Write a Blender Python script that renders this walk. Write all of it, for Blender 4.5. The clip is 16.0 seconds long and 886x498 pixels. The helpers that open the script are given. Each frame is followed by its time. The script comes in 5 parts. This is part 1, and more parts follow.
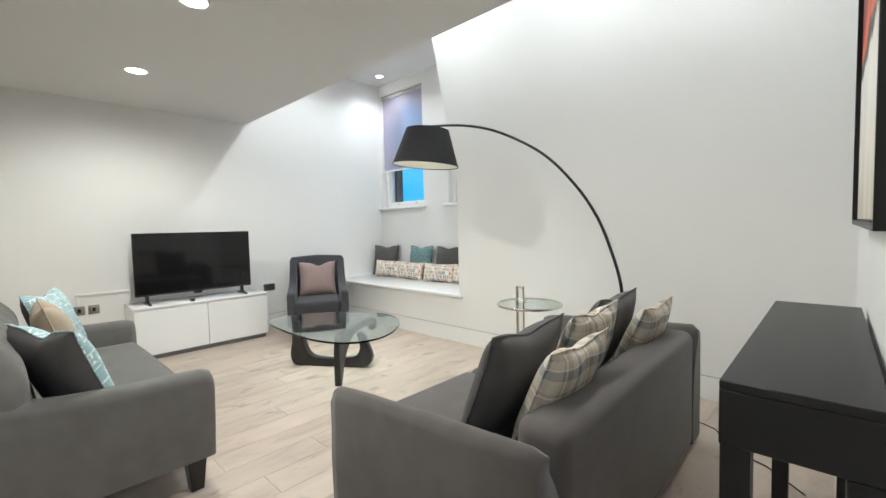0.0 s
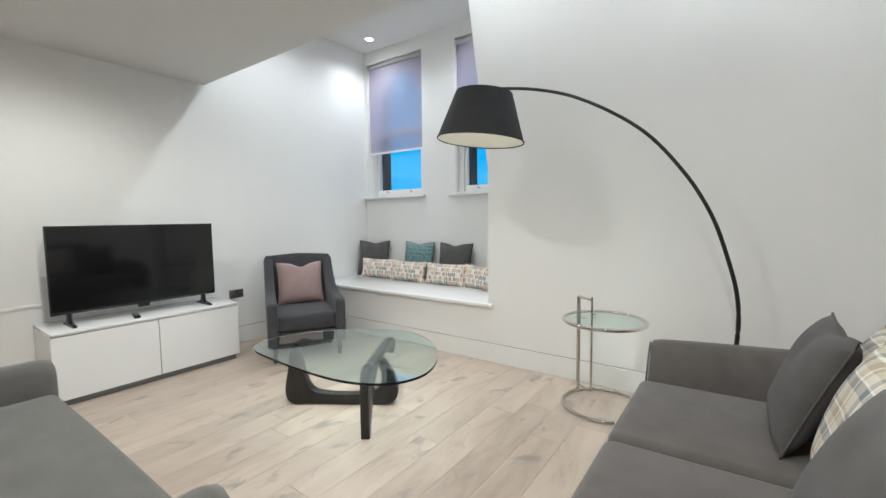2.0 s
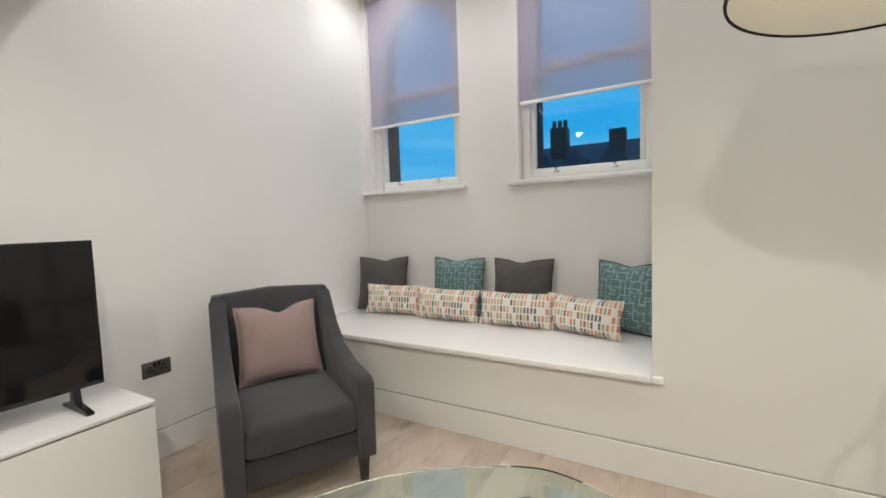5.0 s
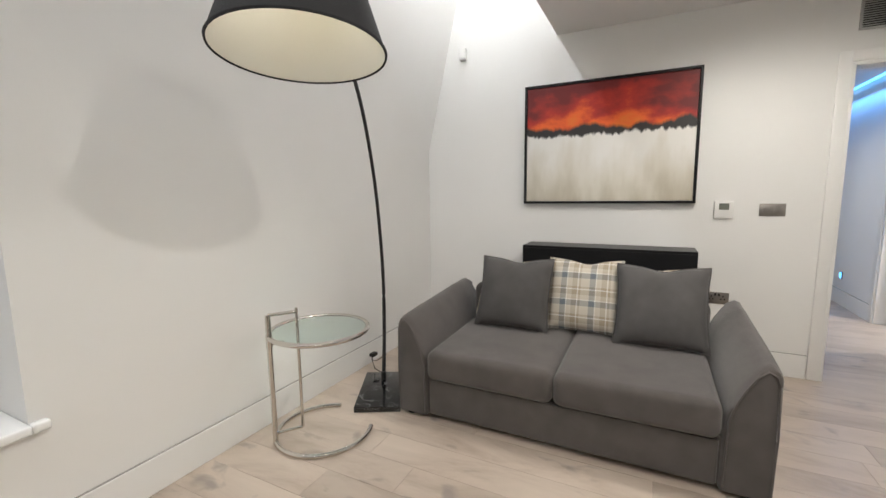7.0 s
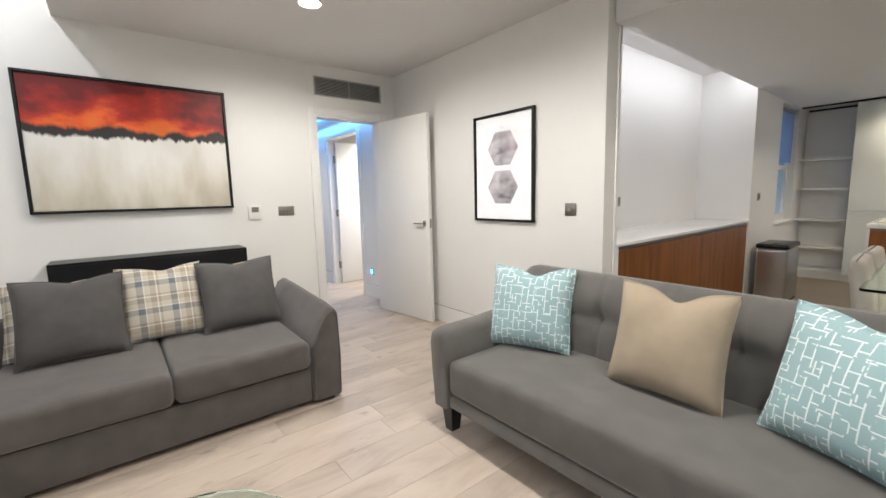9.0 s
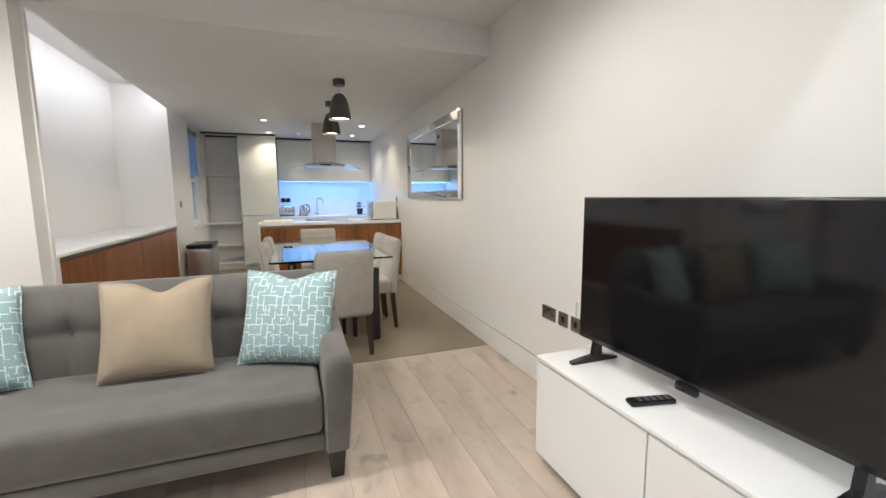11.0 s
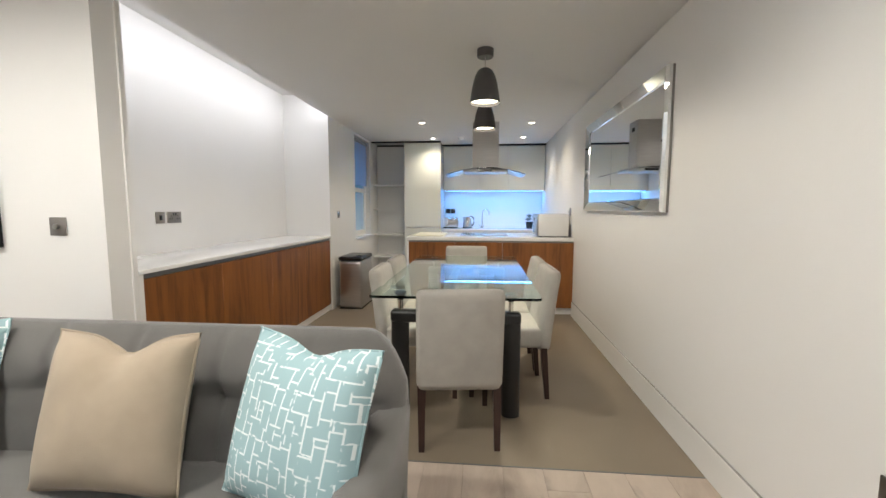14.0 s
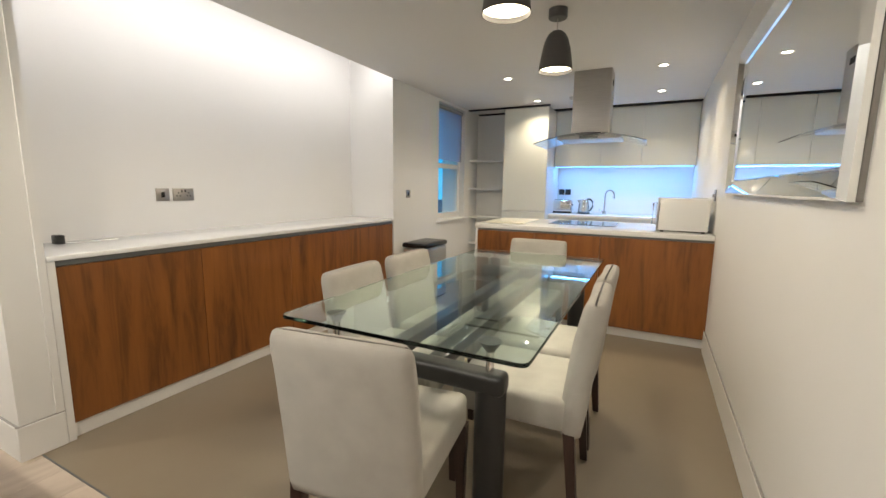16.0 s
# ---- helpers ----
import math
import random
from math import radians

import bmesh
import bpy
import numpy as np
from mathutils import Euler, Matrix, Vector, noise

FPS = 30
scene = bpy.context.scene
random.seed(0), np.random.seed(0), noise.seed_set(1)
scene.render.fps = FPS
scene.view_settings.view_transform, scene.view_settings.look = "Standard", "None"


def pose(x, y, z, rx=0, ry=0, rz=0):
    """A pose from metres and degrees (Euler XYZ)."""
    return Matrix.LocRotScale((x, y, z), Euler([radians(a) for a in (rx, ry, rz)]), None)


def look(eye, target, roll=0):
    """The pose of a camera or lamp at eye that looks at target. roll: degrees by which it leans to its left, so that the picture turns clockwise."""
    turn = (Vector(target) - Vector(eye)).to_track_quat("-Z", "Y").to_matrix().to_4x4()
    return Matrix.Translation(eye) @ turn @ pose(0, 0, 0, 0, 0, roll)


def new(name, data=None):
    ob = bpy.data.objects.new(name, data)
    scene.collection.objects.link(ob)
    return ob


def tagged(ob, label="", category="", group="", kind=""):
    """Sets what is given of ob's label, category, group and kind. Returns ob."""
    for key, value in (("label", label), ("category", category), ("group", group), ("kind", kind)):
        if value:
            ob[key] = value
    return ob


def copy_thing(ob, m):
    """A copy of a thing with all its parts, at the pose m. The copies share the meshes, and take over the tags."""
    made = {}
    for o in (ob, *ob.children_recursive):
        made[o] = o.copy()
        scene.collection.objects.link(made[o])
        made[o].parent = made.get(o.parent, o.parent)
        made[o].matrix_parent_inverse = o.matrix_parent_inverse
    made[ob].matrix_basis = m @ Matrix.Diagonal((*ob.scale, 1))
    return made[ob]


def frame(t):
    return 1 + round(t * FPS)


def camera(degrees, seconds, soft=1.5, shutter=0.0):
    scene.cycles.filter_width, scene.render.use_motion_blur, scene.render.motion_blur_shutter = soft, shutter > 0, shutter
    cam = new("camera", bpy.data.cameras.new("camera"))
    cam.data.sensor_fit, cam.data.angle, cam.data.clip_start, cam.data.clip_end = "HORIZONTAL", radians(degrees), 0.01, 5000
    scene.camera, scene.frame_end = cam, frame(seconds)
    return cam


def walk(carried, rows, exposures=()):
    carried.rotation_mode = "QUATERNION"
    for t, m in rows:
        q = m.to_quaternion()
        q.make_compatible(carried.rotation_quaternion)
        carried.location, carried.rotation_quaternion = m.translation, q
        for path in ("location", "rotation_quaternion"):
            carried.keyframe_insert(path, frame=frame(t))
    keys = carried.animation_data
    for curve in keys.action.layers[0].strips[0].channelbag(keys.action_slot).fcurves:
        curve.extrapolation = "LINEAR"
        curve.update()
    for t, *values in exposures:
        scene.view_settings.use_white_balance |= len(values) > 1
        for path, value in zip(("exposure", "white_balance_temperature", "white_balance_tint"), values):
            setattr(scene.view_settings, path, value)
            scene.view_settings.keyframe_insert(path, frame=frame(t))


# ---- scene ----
cam = camera(93.8, 16.0)
PATH = [
    (0, (-0.03, 0.005, 1.238), (-1.40, 1.455, 1.132), -1.3),
    (0.5, (-0.225, 0.11, 1.239), (-1.548, 1.605, 1.127), -1.4),
    (1, (-0.508, 0.085, 1.292), (-1.803, 1.605, 1.172), -1.0),
    (1.5, (-0.839, 0.134, 1.281), (-2.104, 1.678, 1.159), -0.8),
    (2, (-1.137, 0.15, 1.276), (-2.301, 1.769, 1.123), -0.6),
    (2.5, (-1.411, 0.122, 1.289), (-2.385, 1.862, 1.132), -1.3),
    (3, (-1.598, 0.251, 1.281), (-2.603, 1.974, 1.13), -1.9),
    (3.2, (-1.708, 0.327, 1.281), (-2.917, 1.913, 1.135), -2.0),
    (5.3, (-2.961, 1.327, 1.27), (-3.804, 3.136, 1.141), -1.9),
    (5.5, (-3.037, 1.41, 1.266), (-3.511, 3.347, 1.113), -2.4),
    (6, (-3.14, 1.435, 1.266), (-2.577, 3.343, 1.061), -1.5),
    (6.5, (-3.307, 1.353, 1.278), (-1.937, 2.792, 1.049), -0.8),
    (7, (-3.486, 1.389, 1.294), (-1.711, 2.275, 1.035), -0.7),
    (7.5, (-3.705, 1.458, 1.297), (-1.77, 1.883, 1.024), -1.1),
    (8, (-3.958, 1.617, 1.281), (-1.98, 1.566, 0.982), -1.0),
    (8.5, (-3.994, 1.771, 1.275), (-2.12, 1.129, 0.995), -1.1),
    (9, (-3.917, 1.948, 1.281), (-2.369, 0.709, 1.021), -1.4),
    (9.5, (-3.873, 2.157, 1.282), (-2.88, 0.441, 1.026), -1.6),
    (10, (-3.843, 2.299, 1.243), (-3.576, 0.333, 0.997), -1.6),
    (10.2, (-3.845, 2.33, 1.244), (-3.819, 0.346, 0.991), -1.6),
    (12.3, (-3.755, 2.417, 1.256), (-4.822, 0.74, 1.031), 1.6),
    (12.5, (-3.83, 2.321, 1.244), (-4.723, 0.543, 1.038), 1.6),
    (13, (-4.018, 2.005, 1.251), (-4.44, 0.058, 1.064), 1.2),
    (13.5, (-4.13, 1.609, 1.247), (-4.219, -0.38, 1.051), 0.5),
    (14, (-4.265, 1.264, 1.246), (-4.082, -0.719, 1.052), 0.1),
    (14.5, (-4.439, 0.911, 1.264), (-4.055, -1.04, 1.052), 0.1),
    (15, (-4.547, 0.534, 1.253), (-3.948, -1.359, 1.008), 0.1),
    (15.5, (-4.716, 0.261, 1.252), (-3.949, -1.566, 0.984), 0.4),
    (16, (-4.893, 0.082, 1.249), (-4.004, -1.685, 0.954), 0.7),
]
EXPOSURES = [(0.0, 0.32, 6200, 4), (1.5, 0.17, 6150, 5), (3.2, 0.12, 6050, 5), (5.3, -0.14, 7050, 9), (5.8, -0.25, 7300, 9), (6.5, -0.2, 7900, 9), (7.0, 0.03, 6500, 9), (7.5, 0.04, 6450, 9), (8.5, 0.16, 6450, 9), (9.5, 0.42, 6400, 9), (10.2, 0.44, 6400, 9), (12.5, 0.36, 6400, 9), (13.0, 0.52, 6400, 9), (14.5, 0.46, 6550, 8), (15.5, 0.56, 6850, 8), (16.0, 0.56, 7000, 8)]
walk(cam, [(t, look(eye, target, roll)) for t, eye, target, roll in PATH], EXPOSURES)

# ---- world and lamps ----
world = bpy.data.worlds.new("dusk")
scene.world = world
world.use_nodes = True
wn = world.node_tree
bg = wn.nodes["Background"]
tc = wn.nodes.new("ShaderNodeTexCoord")
cl = wn.nodes.new("ShaderNodeTexNoise")
cl.inputs["Scale"].default_value = 3.0
mp = wn.nodes.new("ShaderNodeMapping")
mp.inputs["Scale"].default_value = (1, 1, 7)
wn.links.new(tc.outputs["Generated"], mp.inputs["Vector"])
wn.links.new(mp.outputs["Vector"], cl.inputs["Vector"])
rp = wn.nodes.new("ShaderNodeValToRGB")
rp.color_ramp.elements[0].position, rp.color_ramp.elements[0].color = 0.35, (0.0, 0.42, 0.95, 1)
rp.color_ramp.elements[1].position, rp.color_ramp.elements[1].color = 0.75, (0.10, 0.55, 1.0, 1)
wn.links.new(cl.outputs["Fac"], rp.inputs["Fac"])
wn.links.new(rp.outputs["Color"], bg.inputs["Color"])
bg.inputs["Strength"].default_value = 0.95

GAIN = 1.0


def spot(x, y, z, watts, angle=130, blend=0.8, color=(1, 0.93, 0.85), size=0.04):
    d = bpy.data.lights.new("spot_lamp", "SPOT")
    d.energy, d.spot_size, d.spot_blend, d.color, d.shadow_soft_size = watts * GAIN, radians(angle), blend, color, size
    o = new("spot_lamp", d)
    o.location = (x, y, z)
    return o


def strip(x, y, z, lx, ly, watts, color, rx=0, ry=0):
    d = bpy.data.lights.new("strip_lamp", "AREA")
    d.shape, d.size, d.size_y, d.energy, d.color = "RECTANGLE", lx, ly, watts * GAIN, color
    o = new("strip_lamp", d)
    o.matrix_basis = pose(x, y, z, rx, ry, 0)
    return o


KITCHEN = (1.0, 0.87, 0.68)
WARM, COOL, BLUE = (1.0, 0.95, 0.88), (0.95, 0.97, 1.0), (0.10, 0.38, 1.0)
LIVING_LIGHTS = [(-1.12, 0.78, 2.55), (-2.70, 0.82, 2.55), (-4.14, 0.81, 2.55)]
SLOT_LIGHTS = [(-4.92, 3.91, 3.46), (-3.35, 3.95, 3.46), (-4.35, 2.66, 3.46), (-2.6, 2.66, 3.46), (-1.3, 2.66, 3.46), (-0.4, 2.66, 3.46)]
KITCHEN_LIGHTS = [(-3.50, -4.085, 2.33), (-3.50, -5.26, 2.33), (-4.88, -4.19, 2.33), (-4.88, -5.26, 2.33)]
for p in LIVING_LIGHTS:
    spot(p[0], p[1], p[2] - 0.02, 58 if p[0] < -4 else 72, 170, 0.6, WARM)
for p in SLOT_LIGHTS:
    spot(p[0], p[1], p[2] - 0.02, 42 if p[1] > 3 else 44 if p[0] < -4 else 31, 140 if p[1] > 3 else 168, 1.0 if p[1] > 3 else 0.5, COOL, 0.05)
for p in KITCHEN_LIGHTS:
    spot(p[0], p[1], p[2] - 0.02, 27, 140, 1.0, KITCHEN)
for p in ((-4.28, -1.70, 1.962), (-4.285, -2.65, 1.962)):
    spot(p[0], p[1], p[2], 18, 176, 0.3, (1, 0.88, 0.72), 0.06)
strip(-2.425, -2.18, 2.53, 0.03, 2.7, 7, (0.95, 0.94, 1.0), 0, -30)
strip(-4.46, -6.02, 1.535, 1.68, 0.03, 6.5, BLUE)
strip(1.9, -0.52, 2.28, 3.2, 0.03, 10, BLUE)
# unseen lamps without fittings, added to brighten the side room and the hall
spot(1.2, -1.4, 2.3, 130, 150, 0.9, WARM)
spot(2.2, 0.3, 2.3, 40, 150, 0.9, COOL)


# ---- mesh helpers ----
def box(bm, x0, x1, y0, y1, z0, z1, bevel=0.0, segs=2):
    r = bmesh.ops.create_cube(bm, size=1)
    vs = r["verts"]
    bmesh.ops.scale(bm, vec=(abs(x1 - x0), abs(y1 - y0), abs(z1 - z0)), verts=vs)
    bmesh.ops.translate(bm, vec=((x0 + x1) / 2, (y0 + y1) / 2, (z0 + z1) / 2), verts=vs)
    if bevel:
        es = list({e for v in vs for e in v.link_edges})
        bmesh.ops.bevel(bm, geom=es, offset=bevel, segments=segs, profile=0.5, affect="EDGES")
    return bm


def bx(x0, x1, y0, y1, z0, z1, bevel=0.0, segs=2):
    return box(bmesh.new(), x0, x1, y0, y1, z0, z1, bevel, segs)


def rod(bm, p0, p1, r0, r1=None, n=16, caps=True):
    p0, p1 = Vector(p0), Vector(p1)
    d = p1 - p0
    m = Matrix.Translation((p0 + p1) / 2) @ d.to_track_quat("Z", "Y").to_matrix().to_4x4()
    bmesh.ops.create_cone(bm, cap_ends=caps, segments=n, radius1=r0, radius2=r0 if r1 is None else r1, depth=d.length, matrix=m)
    return bm


def tube(bm, pts, r, n=10, r_end=None):
    """A round tube along points."""
    pts = [Vector(p) for p in pts]
    rings = []
    up = Vector((0, 0, 1))
    for i, p in enumerate(pts):
        d = (pts[min(i + 1, len(pts) - 1)] - pts[max(i - 1, 0)]).normalized()
        side = d.cross(up)
        if side.length < 0.05:
            side = d.cross(Vector((0, 1, 0)))
        side.normalize()
        nrm = side.cross(d)
        rr = r if r_end is None else r + (r_end - r) * i / (len(pts) - 1)
        rings.append([bm.verts.new(p + rr * (math.cos(a) * side + math.sin(a) * nrm)) for a in (2 * math.pi * k / n for k in range(n))])
    for a, b in zip(rings, rings[1:]):
        for k in range(n):
            bm.faces.new((a[k], a[(k + 1) % n], b[(k + 1) % n], b[k]))
    bm.faces.new(rings[0][::-1])
    bm.faces.new(rings[-1])
    return bm


def lathe(bm, prof, n=32, close=False):
    rings = [[bm.verts.new((r * math.cos(a), r * math.sin(a), z)) for a in (2 * math.pi * k / n for k in range(n))] for r, z in prof]
    for a, b in zip(rings, rings[1:]):
        for k in range(n):
            bm.faces.new((a[k], a[(k + 1) % n], b[(k + 1) % n], b[k]))
    if close:
        bm.faces.new(rings[0][::-1])
        bm.faces.new(rings[-1])
    return bm


def loft(bm, sections):
    """A closed skin through equal rings of points, capped."""
    rings = [[bm.verts.new(p) for p in s] for s in sections]
    n = len(rings[0])
    for a, b in zip(rings, rings[1:]):
        for k in range(n):
            bm.faces.new((a[k], a[(k + 1) % n], b[(k + 1) % n], b[k]))
    bm.faces.new(rings[0][::-1])
    bm.faces.new(rings[-1])
    bmesh.ops.recalc_face_normals(bm, faces=bm.faces)
    return bm


def prism(pts, axis, a, b, bevel=0.0):
    """An outline in the plane across axis, pulled from a to b."""
    put = {"x": lambda p, t: (t, p[0], p[1]), "y": lambda p, t: (p[0], t, p[1]), "z": lambda p, t: (p[0], p[1], t)}[axis]
    bm = loft(bmesh.new(), [[put(p, a) for p in pts], [put(p, b) for p in pts]])
    if bevel:
        caps = [e for e in bm.edges if len(e.link_faces) == 2 and any(len(f.verts) > 4 or len(pts) == 4 for f in e.link_faces)]
        bmesh.ops.bevel(bm, geom=caps, offset=bevel, segments=2, profile=0.5, affect="EDGES")
    return bm


def spline(pts, n=8):
    """A closed smooth outline through points."""
    out, k = [], len(pts)
    for i in range(k):
        p0, p1, p2, p3 = (Vector(pts[(i + j - 1) % k]) for j in range(4))
        for s in range(n):
            t = s / n
            out.append(tuple(0.5 * (2 * p1 + (p2 - p0) * t + (2 * p0 - 5 * p1 + 4 * p2 - p3) * t * t + (3 * p1 - p0 - 3 * p2 + p3) * t ** 3)))
    return out


def mesh_of(bm, name, mats, smooth=None):
    me = bpy.data.meshes.new(name)
    bmesh.ops.recalc_face_normals(bm, faces=bm.faces)
    bm.to_mesh(me)
    bm.free()
    for m in mats if isinstance(mats, (list, tuple)) else (mats,):
        me.materials.append(m)
    me.shade_smooth()
    me.set_sharp_from_angle(angle=radians(smooth if smooth else 38))
    return me


def part(name, bm, material, parent=None, label="", smooth=None):
    ob = new(name, mesh_of(bm, name, material, smooth))
    ob.parent = parent
    if label:
        ob["label"] = label
    return ob


def thing(name, m, label, category, group=""):
    ob = new(name)
    ob.empty_display_size = 0.1
    ob.matrix_basis = m
    return tagged(ob, label, category, group)


def struct(name, bm, material, label="", category=""):
    return tagged(part(name, bm, material), label, category, "", "structure")


# ---- materials ----
def mat(name, color, rough=0.6, metal=0.0, var=0.06, scale=3.0, bump=0.0, bscale=60.0, coat=0.0, spec=0.5, sheen=0.0, stretch=(1, 1, 1)):
    """A surface with large and fine variation of its colour and a fine relief."""
    m = bpy.data.materials.new(name)
    m.use_nodes = True
    t = m.node_tree
    b = t.nodes["Principled BSDF"]
    b.inputs["Roughness"].default_value, b.inputs["Metallic"].default_value = rough, metal
    b.inputs["Coat Weight"].default_value, b.inputs["Specular IOR Level"].default_value = coat, spec
    b.inputs["Sheen Weight"].default_value = sheen
    c = t.nodes.new("ShaderNodeTexCoord")
    mp = t.nodes.new("ShaderNodeMapping")
    mp.inputs["Scale"].default_value = stretch
    t.links.new(c.outputs["Object"], mp.inputs["Vector"])
    n1 = t.nodes.new("ShaderNodeTexNoise")
    n1.inputs["Scale"].default_value, n1.inputs["Detail"].default_value = scale, 5
    t.links.new(mp.outputs["Vector"], n1.inputs["Vector"])
    r = t.nodes.new("ShaderNodeValToRGB")
    r.color_ramp.elements[0].position, r.color_ramp.elements[1].position = 0.3, 0.7
    r.color_ramp.elements[0].color = (*[v * (1 - var) for v in color], 1)
    r.color_ramp.elements[1].color = (*[min(1, v * (1 + var)) for v in color], 1)
    t.links.new(n1.outputs["Fac"], r.inputs["Fac"])
    t.links.new(r.outputs["Color"], b.inputs["Base Color"])
    if bump:
        n2 = t.nodes.new("ShaderNodeTexNoise")
        n2.inputs["Scale"].default_value, n2.inputs["Detail"].default_value = bscale, 3
        t.links.new(mp.outputs["Vector"], n2.inputs["Vector"])
        bp = t.nodes.new("ShaderNodeBump")
        bp.inputs["Strength"].default_value, bp.inputs["Distance"].default_value = bump, 0.004
        t.links.new(n2.outputs["Fac"], bp.inputs["Height"])
        t.links.new(bp.outputs["Normal"], b.inputs["Normal"])
    return m


def ramp(t, stops):
    r = t.nodes.new("ShaderNodeValToRGB")
    e = r.color_ramp.elements
    while len(e) < len(stops):
        e.new(0.5)
    for k, (p, c) in enumerate(stops):
        e[k].position, e[k].color = p, (*c, 1)
    return r


def glow(name, color, strength):
    m = bpy.data.materials.new(name)
    m.use_nodes = True
    b = m.node_tree.nodes["Principled BSDF"]
    b.inputs["Base Color"].default_value = (*color, 1)
    b.inputs["Emission Color"].default_value, b.inputs["Emission Strength"].default_value = (*color, 1), strength
    return m


def glass(name, color, rough=0.0):
    m = bpy.data.materials.new(name)
    m.use_nodes = True
    b = m.node_tree.nodes["Principled BSDF"]
    b.inputs["Base Color"].default_value, b.inputs["Roughness"].default_value = (*color, 1), rough
    b.inputs["Transmission Weight"].default_value, b.inputs["IOR"].default_value = 1.0, 1.48
    return m


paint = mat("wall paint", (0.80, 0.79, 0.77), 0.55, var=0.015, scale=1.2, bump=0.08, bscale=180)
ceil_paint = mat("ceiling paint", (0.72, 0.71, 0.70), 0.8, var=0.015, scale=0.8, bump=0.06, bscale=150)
trim_paint = mat("satin trim paint", (0.80, 0.79, 0.77), 0.35, var=0.015, scale=2)
lacquer = mat("white lacquer", (0.82, 0.82, 0.81), 0.16, var=0.01, scale=2, coat=0.3)
gloss_door = mat("pale gloss door", (0.74, 0.75, 0.70), 0.06, var=0.01, scale=2, coat=0.6)
stone_top = mat("white composite worktop", (0.82, 0.82, 0.80), 0.18, var=0.02, scale=40)
grey_fabric = mat("warm grey velour", (0.088, 0.077, 0.071), 0.9, var=0.14, scale=9, bump=0.35, bscale=420, sheen=0.25)
grey_weave = mat("grey woven upholstery", (0.136, 0.130, 0.121), 0.94, var=0.10, scale=9, bump=0.4, bscale=600, sheen=0.35, spec=0.3)
charcoal = mat("charcoal wool", (0.040, 0.040, 0.046), 0.92, var=0.15, scale=9, bump=0.4, bscale=500, sheen=0.2)
grey_pillow = mat("dark grey cushion cloth", (0.095, 0.090, 0.088), 0.95, var=0.12, scale=8, bump=0.25, bscale=500, sheen=0.06, spec=0.2)
tan_pillow = mat("tan cushion cloth", (0.40, 0.325, 0.24), 0.9, var=0.08, scale=8, bump=0.35, bscale=420, sheen=0.15)
blush = mat("dusty pink cushion cloth", (0.30, 0.215, 0.205), 0.9, var=0.08, scale=8, bump=0.3, bscale=420, sheen=0.2)
chair_cloth = mat("oatmeal linen", (0.39, 0.365, 0.325), 0.92, var=0.07, scale=10, bump=0.4, bscale=480, sheen=0.1)
black_lacquer = mat("black lacquer", (0.009, 0.009, 0.010), 0.36, var=0.2, scale=4, bump=0.03, bscale=90, spec=0.3)
black_wood = mat("black stained wood", (0.012, 0.011, 0.011), 0.32, var=0.3, scale=5, bump=0.1, bscale=60, stretch=(8, 8, 1))
brown_leg = mat("dark brown stained wood", (0.035, 0.016, 0.012), 0.35, var=0.25, scale=6, stretch=(10, 10, 1))
black_paint = mat("black metal paint", (0.012, 0.012, 0.012), 0.35, var=0.1)
black_plastic = mat("black plastic", (0.010, 0.010, 0.011), 0.25, var=0.1)
shade_cloth = mat("black lamp shade cloth", (0.014, 0.014, 0.016), 0.85, var=0.1, scale=20, bump=0.2, bscale=400)
shade_lining = mat("white shade lining", (0.82, 0.81, 0.76), 0.8, var=0.02)
chrome = mat("chrome", (0.64, 0.61, 0.57), 0.09, 1.0, var=0.02)
steel = mat("brushed steel", (0.52, 0.50, 0.48), 0.30, 1.0, var=0.07, scale=6, bump=0.04, bscale=80, stretch=(1, 1, 30))
plate_steel = mat("brushed nickel plate", (0.33, 0.31, 0.29), 0.38, 1.0, var=0.06, scale=20)
soft_gap = mat("soft shadow line", (0.33, 0.32, 0.30), 0.8)
board_gap = mat("board joint", (0.30, 0.24, 0.19), 0.8)
dark_gap = mat("dark shadow gap", (0.02, 0.02, 0.02), 0.8)
grey_strip = mat("grey aluminium strip", (0.20, 0.21, 0.22), 0.4, 0.7, var=0.05)
pendant_grey = mat("dark grey pendant enamel", (0.075, 0.072, 0.070), 0.45, var=0.05)
taupe = mat("taupe floor tile", (0.235, 0.19, 0.138), 0.42, var=0.06, scale=1.6, bump=0.05, bscale=130)
brick_dark = mat("dark outer brick", (0.045, 0.03, 0.03), 0.9, var=0.3, scale=9, bump=0.5, bscale=40)
slate = mat("dark slate", (0.03, 0.045, 0.08), 0.8, var=0.3, scale=2)
screen = mat("dark screen glass", (0.006, 0.006, 0.007), 0.08, var=0.02, spec=0.5)
clear_glass = glass("clear glass", (1, 1, 1))
green_glass = glass("green-tinted glass", (0.76, 0.91, 0.87))
edge_glass = glass("deep green glass edge", (0.10, 0.30, 0.26), 0.05)
mirror_mat = mat("silver mirror", (0.88, 0.89, 0.88), 0.01, 1.0, var=0.0)
lamp_face = glow("lamp lens", (1.0, 0.95, 0.86), 14.0)
pend_face = glow("pendant diffuser", (1.0, 0.88, 0.70), 7.0)
blue_led = glow("blue led", (0.10, 0.45, 1.0), 4.0)
white_led = glow("white led", (0.92, 0.94, 1.0), 3.0)
bulb_glow = glow("bulb", (1.0, 0.85, 0.6), 9.0)


